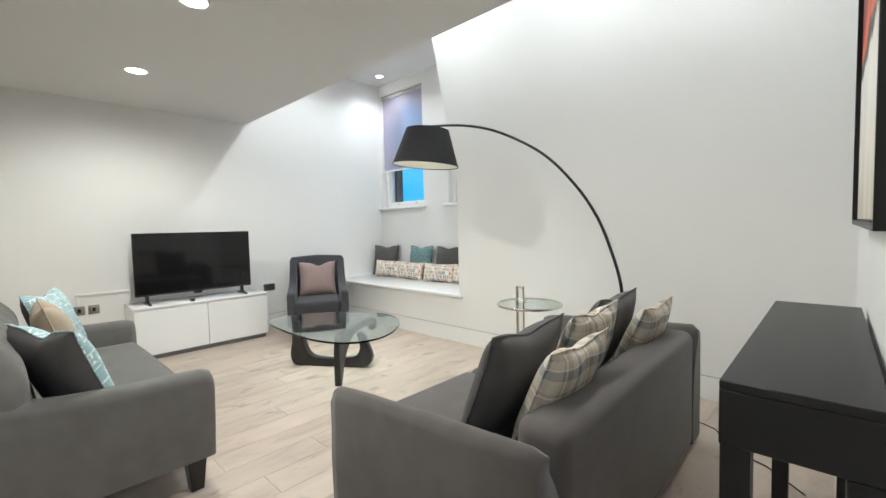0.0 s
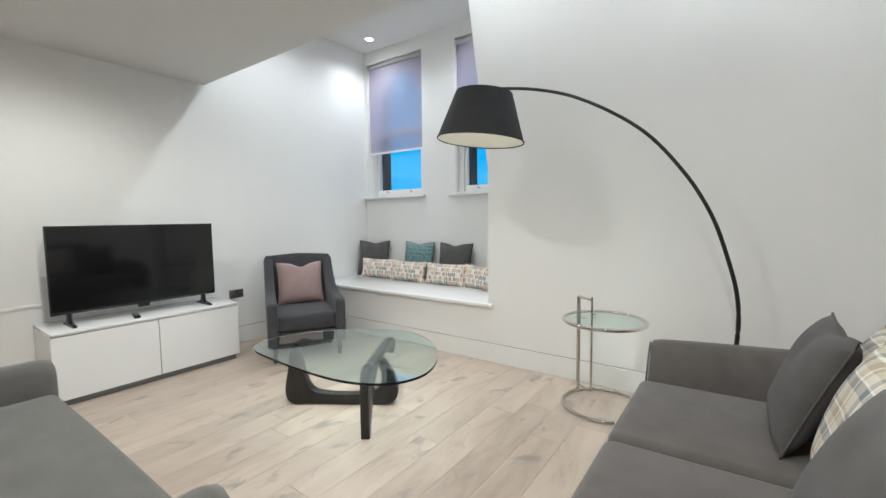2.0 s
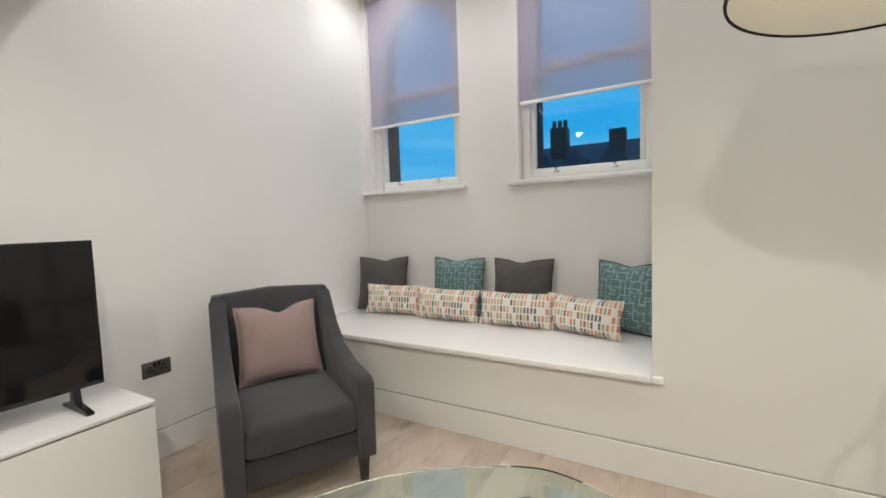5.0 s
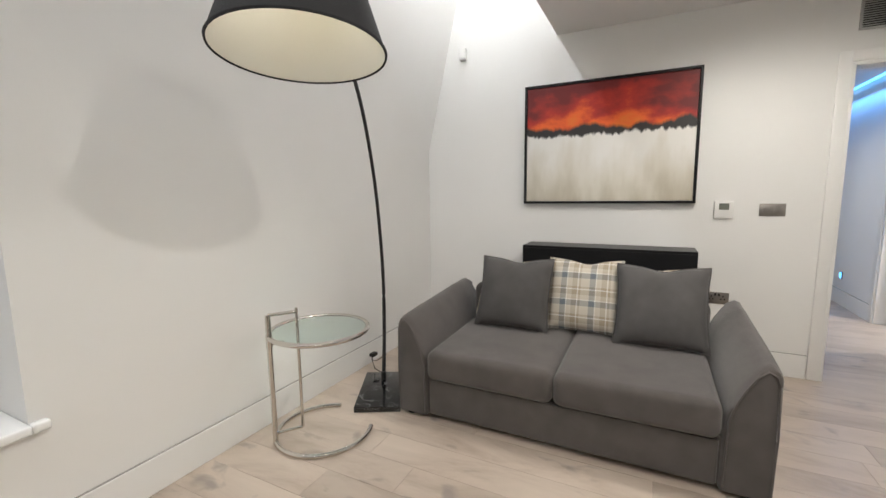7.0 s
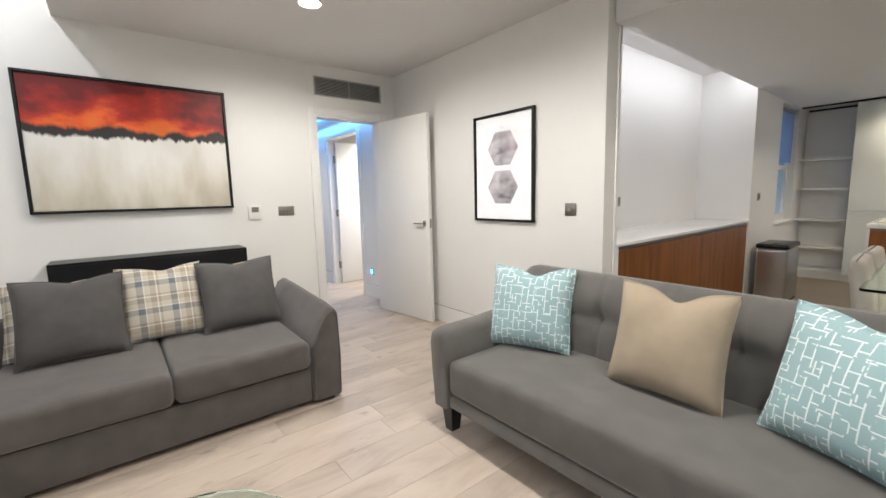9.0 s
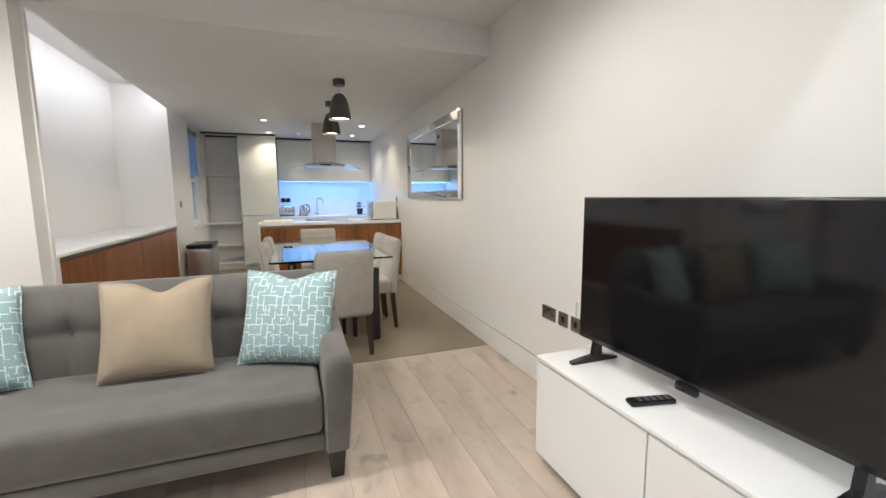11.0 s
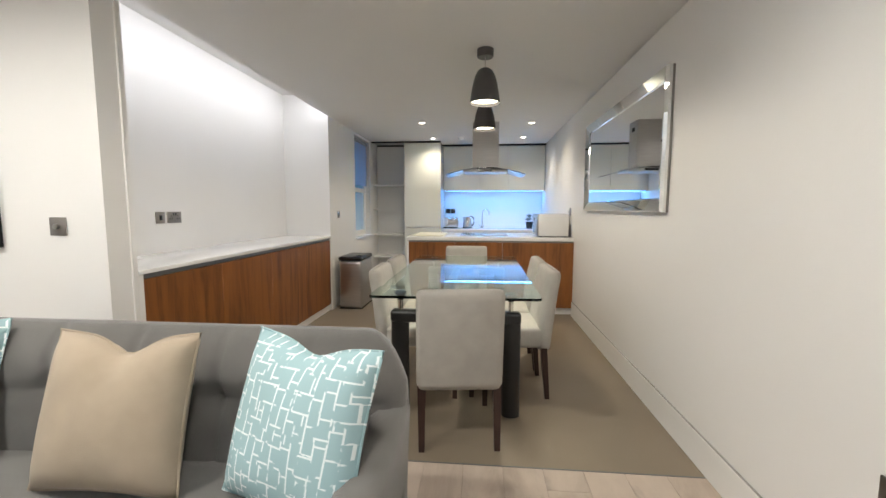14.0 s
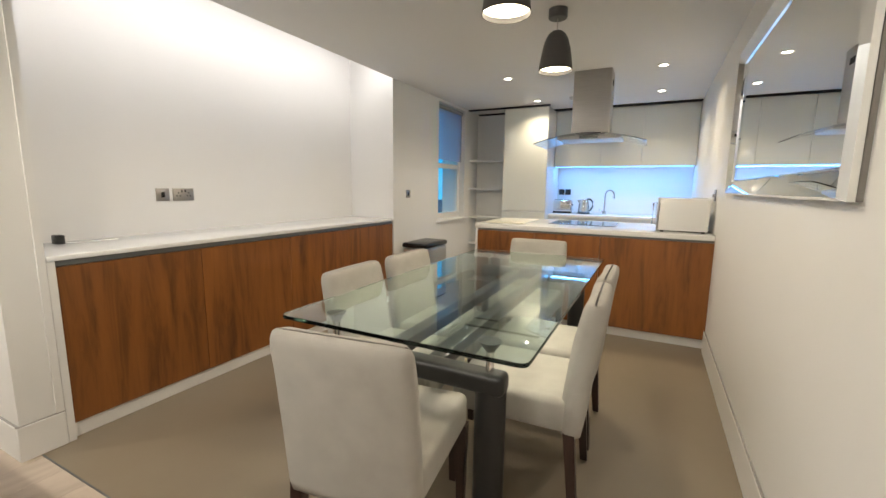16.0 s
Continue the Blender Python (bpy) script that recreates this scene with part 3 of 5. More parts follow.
# ---- windows ----
def sash_window(name, x0, x1):
    w = tagged(new(name), "white timber sash window with a half-lowered roller blind", "window", "alcove windows", "structure")
    y = BY + 0.10
    f = bx(x0, x0 + 0.07, y - 0.03, y + 0.09, WZ0, WZ1, 0.006)
    box(f, x1 - 0.07, x1, y - 0.03, y + 0.09, WZ0, WZ1, 0.006)
    box(f, x0 + 0.07, x1 - 0.07, y - 0.03, y + 0.09, WZ1 - 0.06, WZ1, 0.006)
    part("window_frame", f, trim_paint, w)
    lo = bx(x0 + 0.07, x1 - 0.07, y, y + 0.045, WZ0, WZ0 + 0.085, 0.006)
    box(lo, x0 + 0.07, x0 + 0.105, y, y + 0.045, WZ0 + 0.085, 2.36, 0.005)
    box(lo, x1 - 0.105, x1 - 0.07, y, y + 0.045, WZ0 + 0.085, 2.36, 0.005)
    box(lo, x0 + 0.07, x1 - 0.07, y, y + 0.045, 2.36, 2.42, 0.005)
    s = part("lower_sash", lo, trim_paint, w)
    for xx in (x0 + 0.26, x1 - 0.26):
        lf = bx(xx - 0.022, xx + 0.022, y - 0.012, y, WZ0 + 0.045, WZ0 + 0.058, 0.003)
        rod(lf, (xx, y - 0.01, WZ0 + 0.05), (xx, y - 0.03, WZ0 + 0.075), 0.012, 0.009, 10)
        part("sash_lift", lf, chrome, s, "small chrome sash lift")
    g = part("pane", bx(x0 + 0.10, x1 - 0.10, y + 0.02, y + 0.026, WZ0 + 0.08, 2.37), clear_glass, w)
    g.visible_shadow = False
    u = bx(x0 + 0.07, x0 + 0.105, y + 0.05, y + 0.085, 2.36, WZ1 - 0.06, 0.004)
    box(u, x1 - 0.105, x1 - 0.07, y + 0.05, y + 0.085, 2.36, WZ1 - 0.06, 0.004)
    box(u, x0 + 0.105, x1 - 0.105, y + 0.05, y + 0.085, 2.36, 2.41, 0.004)
    # arched head of the upper sash
    xc, hw = (x0 + x1) / 2, (x1 - x0) / 2 - 0.105
    arc = [(xc + hw * math.cos(a), 2.72 + 0.44 * math.sin(a)) for a in (math.pi * k / 16 for k in range(17))]
    hd = bmesh.new()
    for p, q in zip(arc, arc[1:]):
        vs = [(p[0], p[1]), (q[0], q[1]), (q[0], WZ1 - 0.06), (p[0], WZ1 - 0.06)]
        fr = [hd.verts.new((a, y + 0.05, b)) for a, b in vs]
        bk = [hd.verts.new((a, y + 0.085, b)) for a, b in vs]
        hd.faces.new(fr), hd.faces.new(bk[::-1])
        hd.faces.new((fr[0], fr[1], bk[1], bk[0]))
    us = part("upper_sash", u, trim_paint, w)
    part("arched_head", hd, trim_paint, us)
    g2 = part("pane", bx(x0 + 0.10, x1 - 0.10, y + 0.066, y + 0.072, 2.40, WZ1 - 0.06), clear_glass, w)
    g2.visible_shadow = False
    part("window_sill", bx(x0 - 0.07, x1 + 0.05 if x1 < -4 else x1 + 0.005, BY - 0.055, y - 0.03, WZ0 - 0.035, WZ0 - 0.002, 0.008, 3), trim_paint, w, "white rounded sill")
    rv = bx(x0, x0 + 0.10, y + 0.10, BY + 0.33, WZ0, WZ1)
    box(rv, x1 - 0.04, x1, y + 0.10, BY + 0.33, WZ0, WZ1)
    part("outer_reveal", rv, brick_dark, w, "dark brick outer reveal")
    bl = thing("roller_blind", pose((x0 + x1) / 2, BY + 0.035, 2.14), "pale grey translucent roller blind half lowered", "blind", "roller blinds")
    h = (x1 - x0) / 2 - 0.006
    sheet = part("blind_sheet", bx(-h, h, -0.0015, 0.0015, 0.0, 1.10), blind_mat, bl)
    part("bottom_bar", bx(-h, h, -0.008, 0.008, -0.022, 0.004, 0.004), trim_paint, bl, "pale bottom bar")
    rl = rod(bmesh.new(), (-h, 0.0, 1.125), (h, 0.0, 1.125), 0.028, n=18)
    part("roller", rl, mat("grey blind roll", (0.42, 0.41, 0.40), 0.8), bl, "grey rolled cloth")


sash_window("window_1", *W1)
sash_window("window_2", *W2)

kw = tagged(new("window_3"), "white timber kitchen window with a lowered blind", "window", "", "structure")
f = bx(PX + 0.08, PX + 0.15, KW0, KW0 + 0.06, KWZ, 2.30)
box(f, PX + 0.08, PX + 0.15, KW1 - 0.06, KW1, KWZ, 2.30)
box(f, PX + 0.08, PX + 0.15, KW0 + 0.06, KW1 - 0.06, KWZ, KWZ + 0.08)
box(f, PX + 0.08, PX + 0.15, KW0 + 0.06, KW1 - 0.06, 1.50, 1.56)
part("window_frame", f, trim_paint, kw)
g = part("pane", bx(PX + 0.11, PX + 0.116, KW0 + 0.06, KW1 - 0.06, KWZ + 0.08, 2.30), clear_glass, kw)
g.visible_shadow = False
part("window_sill", bx(PX - 0.03, PX + 0.08, KW0 - 0.02, KW1 + 0.04, KWZ - 0.03, KWZ - 0.002, 0.006), trim_paint, kw)
kb = thing("roller_blind", pose(PX + 0.05, (KW0 + KW1) / 2, 1.60), "grey roller blind over the upper kitchen window", "blind", "roller blinds")
part("blind_sheet", bx(-0.0015, 0.0015, -0.39, 0.39, 0, 0.64), blind_mat, kb)
part("roller", rod(bmesh.new(), (0, -0.39, 0.66), (0, 0.39, 0.66), 0.025, n=16), mat("grey blind cassette", (0.3, 0.3, 0.3), 0.8), kb)


# ---- doors ----
arch = bx(EX - 0.018, EX, D1, D1 + 0.065, 0, DH + 0.065, 0.004)
box(arch, EX - 0.018, EX, D0 - 0.065, D0, 0, DH + 0.065, 0.004)
box(arch, EX - 0.018, EX, D0, D1, DH, DH + 0.065, 0.004)
door = tagged(new("door_1"), "white flush door standing open with a chrome lever", "door", "", "structure")
part("architrave", arch, trim_paint, door)
jb = bx(EX - 0.012, EX + 0.14, D1 - 0.022, D1, 0, DH, 0.002)
box(jb, EX - 0.012, EX + 0.14, D0, D0 + 0.022, 0, DH, 0.002)
box(jb, EX - 0.012, EX + 0.14, D0 + 0.022, D1 - 0.022, DH - 0.022, DH, 0.002)
part("door_lining", jb, trim_paint, door)
leaf_pose = pose(EX - 0.01, D0 + 0.01, 0, 0, 0, 180 + 7)
leaf = part("door_leaf", bx(0.0, 0.74, -0.02, 0.02, 0.008, DH - 0.025, 0.002), trim_paint, door, "white flush door leaf")
leaf.matrix_basis = leaf_pose
hd = bx(0.655, 0.70, -0.028, -0.02, 0.975, 1.03, 0.002)
rod(hd, (0.678, -0.026, 1.003), (0.678, -0.062, 1.003), 0.009, n=12)
rod(hd, (0.685, -0.06, 1.003), (0.56, -0.06, 1.003), 0.009, n=12)
part("door_handle", hd, chrome, leaf, "chrome lever handle")
part("latch_plate", bx(0.7402, 0.742, -0.011, 0.011, 0.96, 1.05), plate_steel, leaf)

door2 = tagged(new("door_2"), "white inner door standing open to a bright room", "door", "", "structure")
a2 = bx(1.88, 1.945, SY, SY + 0.016, 0, 2.16, 0.003)
box(a2, 0.885, 0.95, SY, SY + 0.016, 0, 2.16, 0.003)
box(a2, 0.95, 1.88, SY, SY + 0.016, 2.10, 2.16, 0.003)
box(a2, 1.86, 1.88, SY - 0.12, SY, 0, 2.1)
part("architrave", a2, trim_paint, door2)
leaf2 = part("door_leaf", bx(1.80, 1.84, -1.42, SY - 0.09, 0.008, 2.06, 0.002), trim_paint, door2)
for z in (0.28, 1.05, 1.82):
    part("hinge", bx(1.795, 1.862, SY - 0.088, SY - 0.075, z - 0.05, z + 0.05), plate_steel, door2, "dark steel hinge")

# ---- lighting fittings ----
for p in LIVING_LIGHTS + SLOT_LIGHTS + KITCHEN_LIGHTS:
    big = p in LIVING_LIGHTS
    r = 0.068 if big else 0.045 if p in SLOT_LIGHTS else 0.032
    dl = thing("downlight", pose(p[0], p[1], p[2]), "round recessed white downlight, lit", "downlight", "ceiling downlights")
    part("trim_ring", lathe(bmesh.new(), [(r, -0.001), (r + 0.004, -0.006), (r + 0.016, -0.006), (r + 0.018, 0.0)], 28), trim_paint, dl)
    part("lens", lathe(bmesh.new(), [(0.001, -0.003), (r, -0.003), (r, -0.001)], 28), lamp_face, dl, "glowing lens")
struct("cove_strip", bx(PX + 0.001, PX + 0.012, -3.55, -0.80, 2.55, 2.565), white_led, "white strip light in the ceiling cove", "strip light")
struct("hall_strip", bx(0.3, 4.0, SY + 0.03, SY + 0.05, 2.385, 2.399), blue_led, "blue strip light along the hall ceiling", "strip light")
for x, y in ((0.72, SY + 0.004), (2.7, SY + 0.004)):
    sl = thing("step_light", pose(x, y, 0.33), "small square step light glowing blue", "step light", "step lights")
    part("bezel", bx(-0.04, 0.04, -0.004, 0.004, -0.04, 0.04, 0.002), plate_steel, sl)
    part("lens", bx(-0.024, 0.024, 0.004, 0.006, -0.03, 0.03), blue_led, sl)

det = thing("smoke_detector", pose(-3.95, -5.21, DZ), "round white smoke detector on the ceiling", "smoke detector")
part("body", lathe(bmesh.new(), [(0.001, -0.035), (0.035, -0.035), (0.048, -0.02), (0.052, 0)], 24), trim_paint, det)


def pendant(x, y):
    p = thing("pendant_lamp", pose(x, y, DZ), "dark grey bell pendant lamp, lit", "pendant lamp", "pendants over the table")
    part("canopy", lathe(bmesh.new(), [(0.001, -0.055), (0.052, -0.055), (0.056, -0.05), (0.056, 0)], 28), pendant_grey, p)
    part("cord", rod(bmesh.new(), (0, 0, -0.14), (0, 0, -0.05), 0.003, n=8), steel, p)
    prof = [(0.012, -0.125), (0.03, -0.128), (0.052, -0.145), (0.070, -0.18), (0.084, -0.23), (0.096, -0.30), (0.104, -0.36), (0.101, -0.36), (0.093, -0.30), (0.080, -0.23), (0.062, -0.18), (0.01, -0.16)]
    part("shade", lathe(bmesh.new(), prof, 36), pendant_grey, p)
    part("diffuser", lathe(bmesh.new(), [(0.001, -0.338), (0.098, -0.338), (0.098, -0.335)], 32), pend_face, p, "glowing white diffuser")


pendant(-4.28, -1.70)
pendant(-4.285, -2.65)


# ---- living room ----
def cushion(name, m, w, h, d, front, rear=None, label="", group="", piping=None, category="cushion", chop=0.05):
    """A stuffed cushion, pinched at its corners and dented at the top."""
    bm = bmesh.new()
    n = 20
    rnd = random.Random(label + str(round(m.translation.x, 2)) + str(round(m.translation.y, 2)))
    ph = rnd.uniform(0, 6)
    grid = {}
    for side in (-1, 1):
        for i in range(n + 1):
            for j in range(n + 1):
                u, v = 2 * i / n - 1, 2 * j / n - 1
                rim = i in (0, n) or j in (0, n)
                if rim and side == 1:
                    grid[side, i, j] = grid[-1, i, j]
                    continue
                pin = 1 - 0.07 * (1 - v * v) * abs(u) ** 3
                pinv = 1 - 0.07 * (1 - u * u) * abs(v) ** 3
                t = max(0.0, (1 - abs(u) ** 3.2) * (1 - abs(v) ** 3.2)) ** 0.55
                crease = 1 + 0.06 * math.sin(5 * u + ph) * math.sin(4 * v + 2 * ph)
                dent = chop * h * math.exp(-((u - 0.08 * math.sin(ph)) * 3.0) ** 2) * max(0, v) ** 2 if h > 0.3 else 0
                crease *= 1 - 4 * chop * math.exp(-((u - 0.08 * math.sin(ph) + 0.12 * (1 - v)) * 4.5) ** 2) * max(0, v) ** 1.5
                crease *= 1 + 0.05 * math.sin(9 * (u * v) + ph) * abs(u * v)
                grid[side, i, j] = bm.verts.new((w / 2 * u * pin, side * d / 2 * t * crease, h / 2 * (v * pinv + 1) - dent))
    for side in (-1, 1):
        for i in range(n):
            for j in range(n):
                q = [grid[side, i, j], grid[side, i + 1, j], grid[side, i + 1, j + 1], grid[side, i, j + 1]]
                fc = bm.faces.new(q if side < 0 else q[::-1])
                fc.material_index = 1 if side > 0 and rear else 0
    rim = [grid[-1, i, 0].co.copy() for i in range(n)] + [grid[-1, n, j].co.copy() for j in range(n)] + [grid[-1, n - i, n].co.copy() for i in range(n)] + [grid[-1, 0, n - j].co.copy() for j in range(n + 1)]
    ob = thing(name, m, label, category, group)
    part("cover", bm, [front, rear] if rear else front, ob, smooth=80)
    pp = tube(bmesh.new(), rim, 0.004, 6)
    part("piping", pp, piping or rear or front, ob, smooth=80)
    return ob


def two_seat_sofa():
    s = thing("sofa", pose(-1.04, 1.78, 0, 0, 0, -90), "warm grey velour two-seat sofa with sloping arms", "sofa")
    part("base", bx(-0.72, 0.72, -0.44, 0.30, 0.03, 0.25, 0.015), grey_fabric, s)
    part("front_panel", bx(-0.70, 0.70, -0.462, -0.44, 0.035, 0.246, 0.01), grey_fabric, s)
    for k in (-1, 1):
        b = bx(min(0, k * 0.705), max(0, k * 0.705), -0.50, 0.31, 0.252, 0.42, 0.045, 4)
        for v in b.verts:
            if v.co.z > 0.38:
                v.co.z += 0.025 * (1 - ((v.co.x - k * 0.35) / 0.36) ** 2) + 0.02 * (v.co.y + 0.5)
        part("seat_cushion", b, grey_fabric, s, smooth=60)
        secs = []
        for y, h, ins in ((-0.475, 0.57, 0.02), (-0.465, 0.592, 0.006), (-0.42, 0.602, 0), (-0.25, 0.617, 0), (0.0, 0.633, 0), (0.25, 0.65, 0), (0.44, 0.66, 0.0), (0.475, 0.635, 0.02)):
            pr = [(0.90, 0.03), (0.905, 0.3), (0.90, h - 0.04), (0.885, h - 0.01), (0.86, h), (0.835, h - 0.012), (0.80, h - 0.05), (0.765, h - 0.11), (0.735, h - 0.18), (0.712, 0.36), (0.705, 0.03)]
            secs.append([(k * (x - ins if x > 0.8 else x + ins), y, z) for x, z in pr])
        part("arm", loft(bmesh.new(), secs), grey_fabric, s, smooth=50)
        pts = [(k * x, -0.478, z) for x, z in ((0.885, 0.05), (0.89, 0.3), (0.885, 0.53), (0.872, 0.565), (0.845, 0.58), (0.81, 0.55), (0.775, 0.49), (0.745, 0.42), (0.725, 0.34), (0.718, 0.05))]
        part("arm_piping", tube(bmesh.new(), pts, 0.005, 6), grey_fabric, s)
    b = bx(-0.735, 0.735, 0.30, 0.478, 0.03, 0.655, 0.05, 4)
    part("backrest", b, grey_fabric, s, smooth=60)
    for x in (-0.84, 0.84):
        for y in (-0.42, 0.42):
            part("foot", rod(bmesh.new(), (x, y, 0), (x, y, 0.032), 0.025, n=12), black_plastic, s)


two_seat_sofa()


def lean(x, y, z, tilt, rz):
    return pose(x, y, z, -tilt, 0, rz)


SEAT = "cushions on the two-seat sofa"
for y, w in ((2.16, 0.48), (1.31, 0.48)):
    cushion("cushion", lean(-1.0, y, 0.44, 22, -90), w, 0.47, 0.15, grey_pillow, None, "plain dark grey cushion leaning on the sofa back", SEAT)
cushion("cushion", lean(-0.91, 1.735, 0.445, 19, -90), 0.45, 0.46, 0.13, plaid, None, "grey and cream plaid cushion between grey cushions", SEAT)
for y in (2.24, 1.37):
    cushion("cushion", lean(-0.83, y, 0.45, 24, -90), 0.44, 0.42, 0.12, plaid, None, "grey and cream plaid cushion tucked behind a grey one", SEAT)


def three_seat_sofa():
    s = thing("sofa", pose(-3.105, 0.212, 0, 0, 0, 180) @ Matrix.Diagonal((0.983, 0.975, 1, 1)), "grey woven three-seat sofa with a tufted back on black legs", "sofa")
    part("base", bx(-0.82, 0.82, -0.44, 0.26, 0.155, 0.235, 0.015), grey_weave, s)
    b = bx(-0.805, 0.805, -0.455, 0.17, 0.238, 0.425, 0.035, 4)
    bmesh.ops.subdivide_edges(b, edges=[e for e in b.edges if e.calc_length() > 0.3], cuts=14, use_grid_fill=True)
    for v in b.verts:
        if v.co.z > 0.40:
            v.co.z += 0.012 * math.cos(v.co.x * math.pi / 1.7)
            for tx in (-0.54, -0.18, 0.18, 0.54):
                for ty in (-0.18, 0.06):
                    v.co.z -= 0.016 * math.exp(-((v.co.x - tx) ** 2 + (v.co.y - ty) ** 2) / 0.006)
    part("seat_cushion", b, grey_weave, s, smooth=60)
    for k in (-1, 1):
        secs = []
        for y, h, ins in ((-0.465, 0.545, 0.012), (-0.455, 0.568, 0.004), (-0.42, 0.58, 0), (-0.15, 0.585, 0), (0.08, 0.60, 0), (0.27, 0.63, 0)):
            pr = [(0.915, 0.155), (0.935, 0.35), (0.945, h - 0.05), (0.935, h - 0.015), (0.905, h), (0.86, h), (0.83, h - 0.015), (0.815, h - 0.05), (0.81, 0.3), (0.81, 0.155)]
            secs.append([(k * (x - ins if x > 0.87 else x + ins), y, z) for x, z in pr])
        part("arm", loft(bmesh.new(), secs), grey_weave, s, smooth=50)
    # back: raked, rounded at its upper corners, lightly tufted
    bm = bmesh.new()
    nx, nz = 120, 30
    gr = {}
    for side in (0, 1):
        for i in range(nx + 1):
            for j in range(nz + 1):
                u, v = 2 * i / nx - 1, j / nz
                x = 0.935 * u
                top = 0.84 - 0.16 * max(0, (abs(u) - 0.84) / 0.16) ** 2.2
                z = 0.155 + (top - 0.155) * v
                rake = 0.14 * (z - 0.3)
                th = 0.5 * (0.19 * (1 - max(0, (v - 0.8) / 0.2) ** 2 * 0.75)) * (1 - 0.5 * max(0, (abs(u) - 0.93) / 0.07) ** 2)
                y = 0.215 + rake + (th if side else -th)
                if not side and z > 0.42:
                    for tx in (-0.62, -0.31, 0, 0.31, 0.62):
                        y += 0.030 * math.exp(-((x - tx) ** 2 + (z - 0.62) ** 2) / 0.004)
                        y += 0.010 * math.exp(-((x - tx) / 0.012) ** 2)
                    y += 0.016 * math.exp(-((z - 0.62) / 0.022) ** 2)
                gr[side, i, j] = bm.verts.new((x, y, z))
    for i in range(nx):
        for j in range(nz):
            bm.faces.new((gr[0, i, j], gr[0, i + 1, j], gr[0, i + 1, j + 1], gr[0, i, j + 1]))
            bm.faces.new((gr[1, i, j + 1], gr[1, i + 1, j + 1], gr[1, i + 1, j], gr[1, i, j]))
        bm.faces.new((gr[0, i, nz], gr[0, i + 1, nz], gr[1, i + 1, nz], gr[1, i, nz]))
        bm.faces.new((gr[1, i, 0], gr[1, i + 1, 0], gr[0, i + 1, 0], gr[0, i, 0]))
    for j in range(nz):
        bm.faces.new((gr[1, 0, j], gr[0, 0, j], gr[0, 0, j + 1], gr[1, 0, j + 1]))
        bm.faces.new((gr[0, nx, j], gr[1, nx, j], gr[1, nx, j + 1], gr[0, nx, j + 1]))
    bk = part("backrest", bm, grey_weave, s, smooth=70)
    for tx in (-0.62, -0.31, 0, 0.31, 0.62):
        part("button", lathe(bmesh.new(), [(0.001, 0.008), (0.009, 0.006), (0.012, 0.0)], 12), grey_weave, bk).matrix_basis = pose(tx, 0.214, 0.62, 90)
    for x in (-0.86, 0.86):
        for y in (-0.38, 0.22):
            part("leg", loft(bmesh.new(), [[(x + a * r, y + b * r, z) for a, b in ((-1, -1), (1, -1), (1, 1), (-1, 1))] for r, z in ((0.028, 0), (0.042, 0.158))]), black_wood, s, "tapered black wooden leg")


three_seat_sofa()
ROW = "cushions on the three-seat sofa"
cushion("cushion", lean(-2.485, 0.235, 0.432, 21, 203), 0.47, 0.46, 0.16, teal, grey_pillow, "pale teal maze-print cushion with a grey reverse", ROW, teal, chop=0.09)
cushion("cushion", lean(-3.20, 0.255, 0.432, 17, 180), 0.46, 0.46, 0.17, tan_pillow, None, "plain tan cushion leaning on the sofa back", ROW, chop=0.11)
cushion("cushion", lean(-3.74, 0.285, 0.432, 19, 157), 0.47, 0.47, 0.16, teal, grey_pillow, "pale teal maze-print cushion by the sofa arm", ROW, teal, chop=0.07)


def armchair():
    a = thing("armchair", pose(-4.64, 2.63, 0, 0, 0, 60), "charcoal upholstered armchair with sloping arms", "armchair")
    part("base", bx(-0.25, 0.25, -0.40, 0.26, 0.14, 0.27, 0.012), charcoal, a)
    b = bx(-0.25, 0.25, -0.43, 0.20, 0.275, 0.42, 0.035, 4)
    part("seat_cushion", b, charcoal, a, smooth=60)
    secs = []
    for z, y0, y1, w in ((0.14, 0.20, 0.30, 0.31), (0.42, 0.20, 0.33, 0.315), (0.7, 0.26, 0.38, 0.325), (0.86, 0.30, 0.405, 0.325), (0.89, 0.32, 0.40, 0.315)):
        secs.append([(x, y, z + 0.02 * (1 - (x / 0.33) ** 2) * (z > 0.8)) for x, y in [(-w, y0), (-w / 2, y0 + 0.015), (0, y0 + 0.02), (w / 2, y0 + 0.015), (w, y0), (w, y1), (0, y1 + 0.02), (-w, y1)]])
    part("backrest", loft(bmesh.new(), secs), charcoal, a, smooth=50)
    for k in (-1, 1):
        pr = [(-0.43, 0.14), (-0.44, 0.50), (-0.42, 0.525), (-0.37, 0.535), (-0.18, 0.55), (0.02, 0.60), (0.15, 0.69), (0.25, 0.81), (0.30, 0.87), (0.38, 0.85), (0.30, 0.14)]
        x0, x1 = sorted((k * 0.25, k * 0.335))
        part("arm", prism(pr, "x", x0, x1, 0.012), charcoal, a, smooth=50)
    for x in (-0.28, 0.28):
        for y in (-0.38, 0.25):
            part("leg", loft(bmesh.new(), [[(x + p * r, y + q * r, z) for p, q in ((-1, -1), (1, -1), (1, 1), (-1, 1))] for r, z in ((0.016, 0), (0.024, 0.145))]), black_wood, a, "black tapered leg")
    cushion("cushion", pose(-4.64, 2.63, 0, 0, 0, 60) @ lean(0.0, 0.10, 0.425, 20, 0), 0.44, 0.43, 0.15, blush, None, "dusty pink cushion on the armchair", chop=0.10)


armchair()


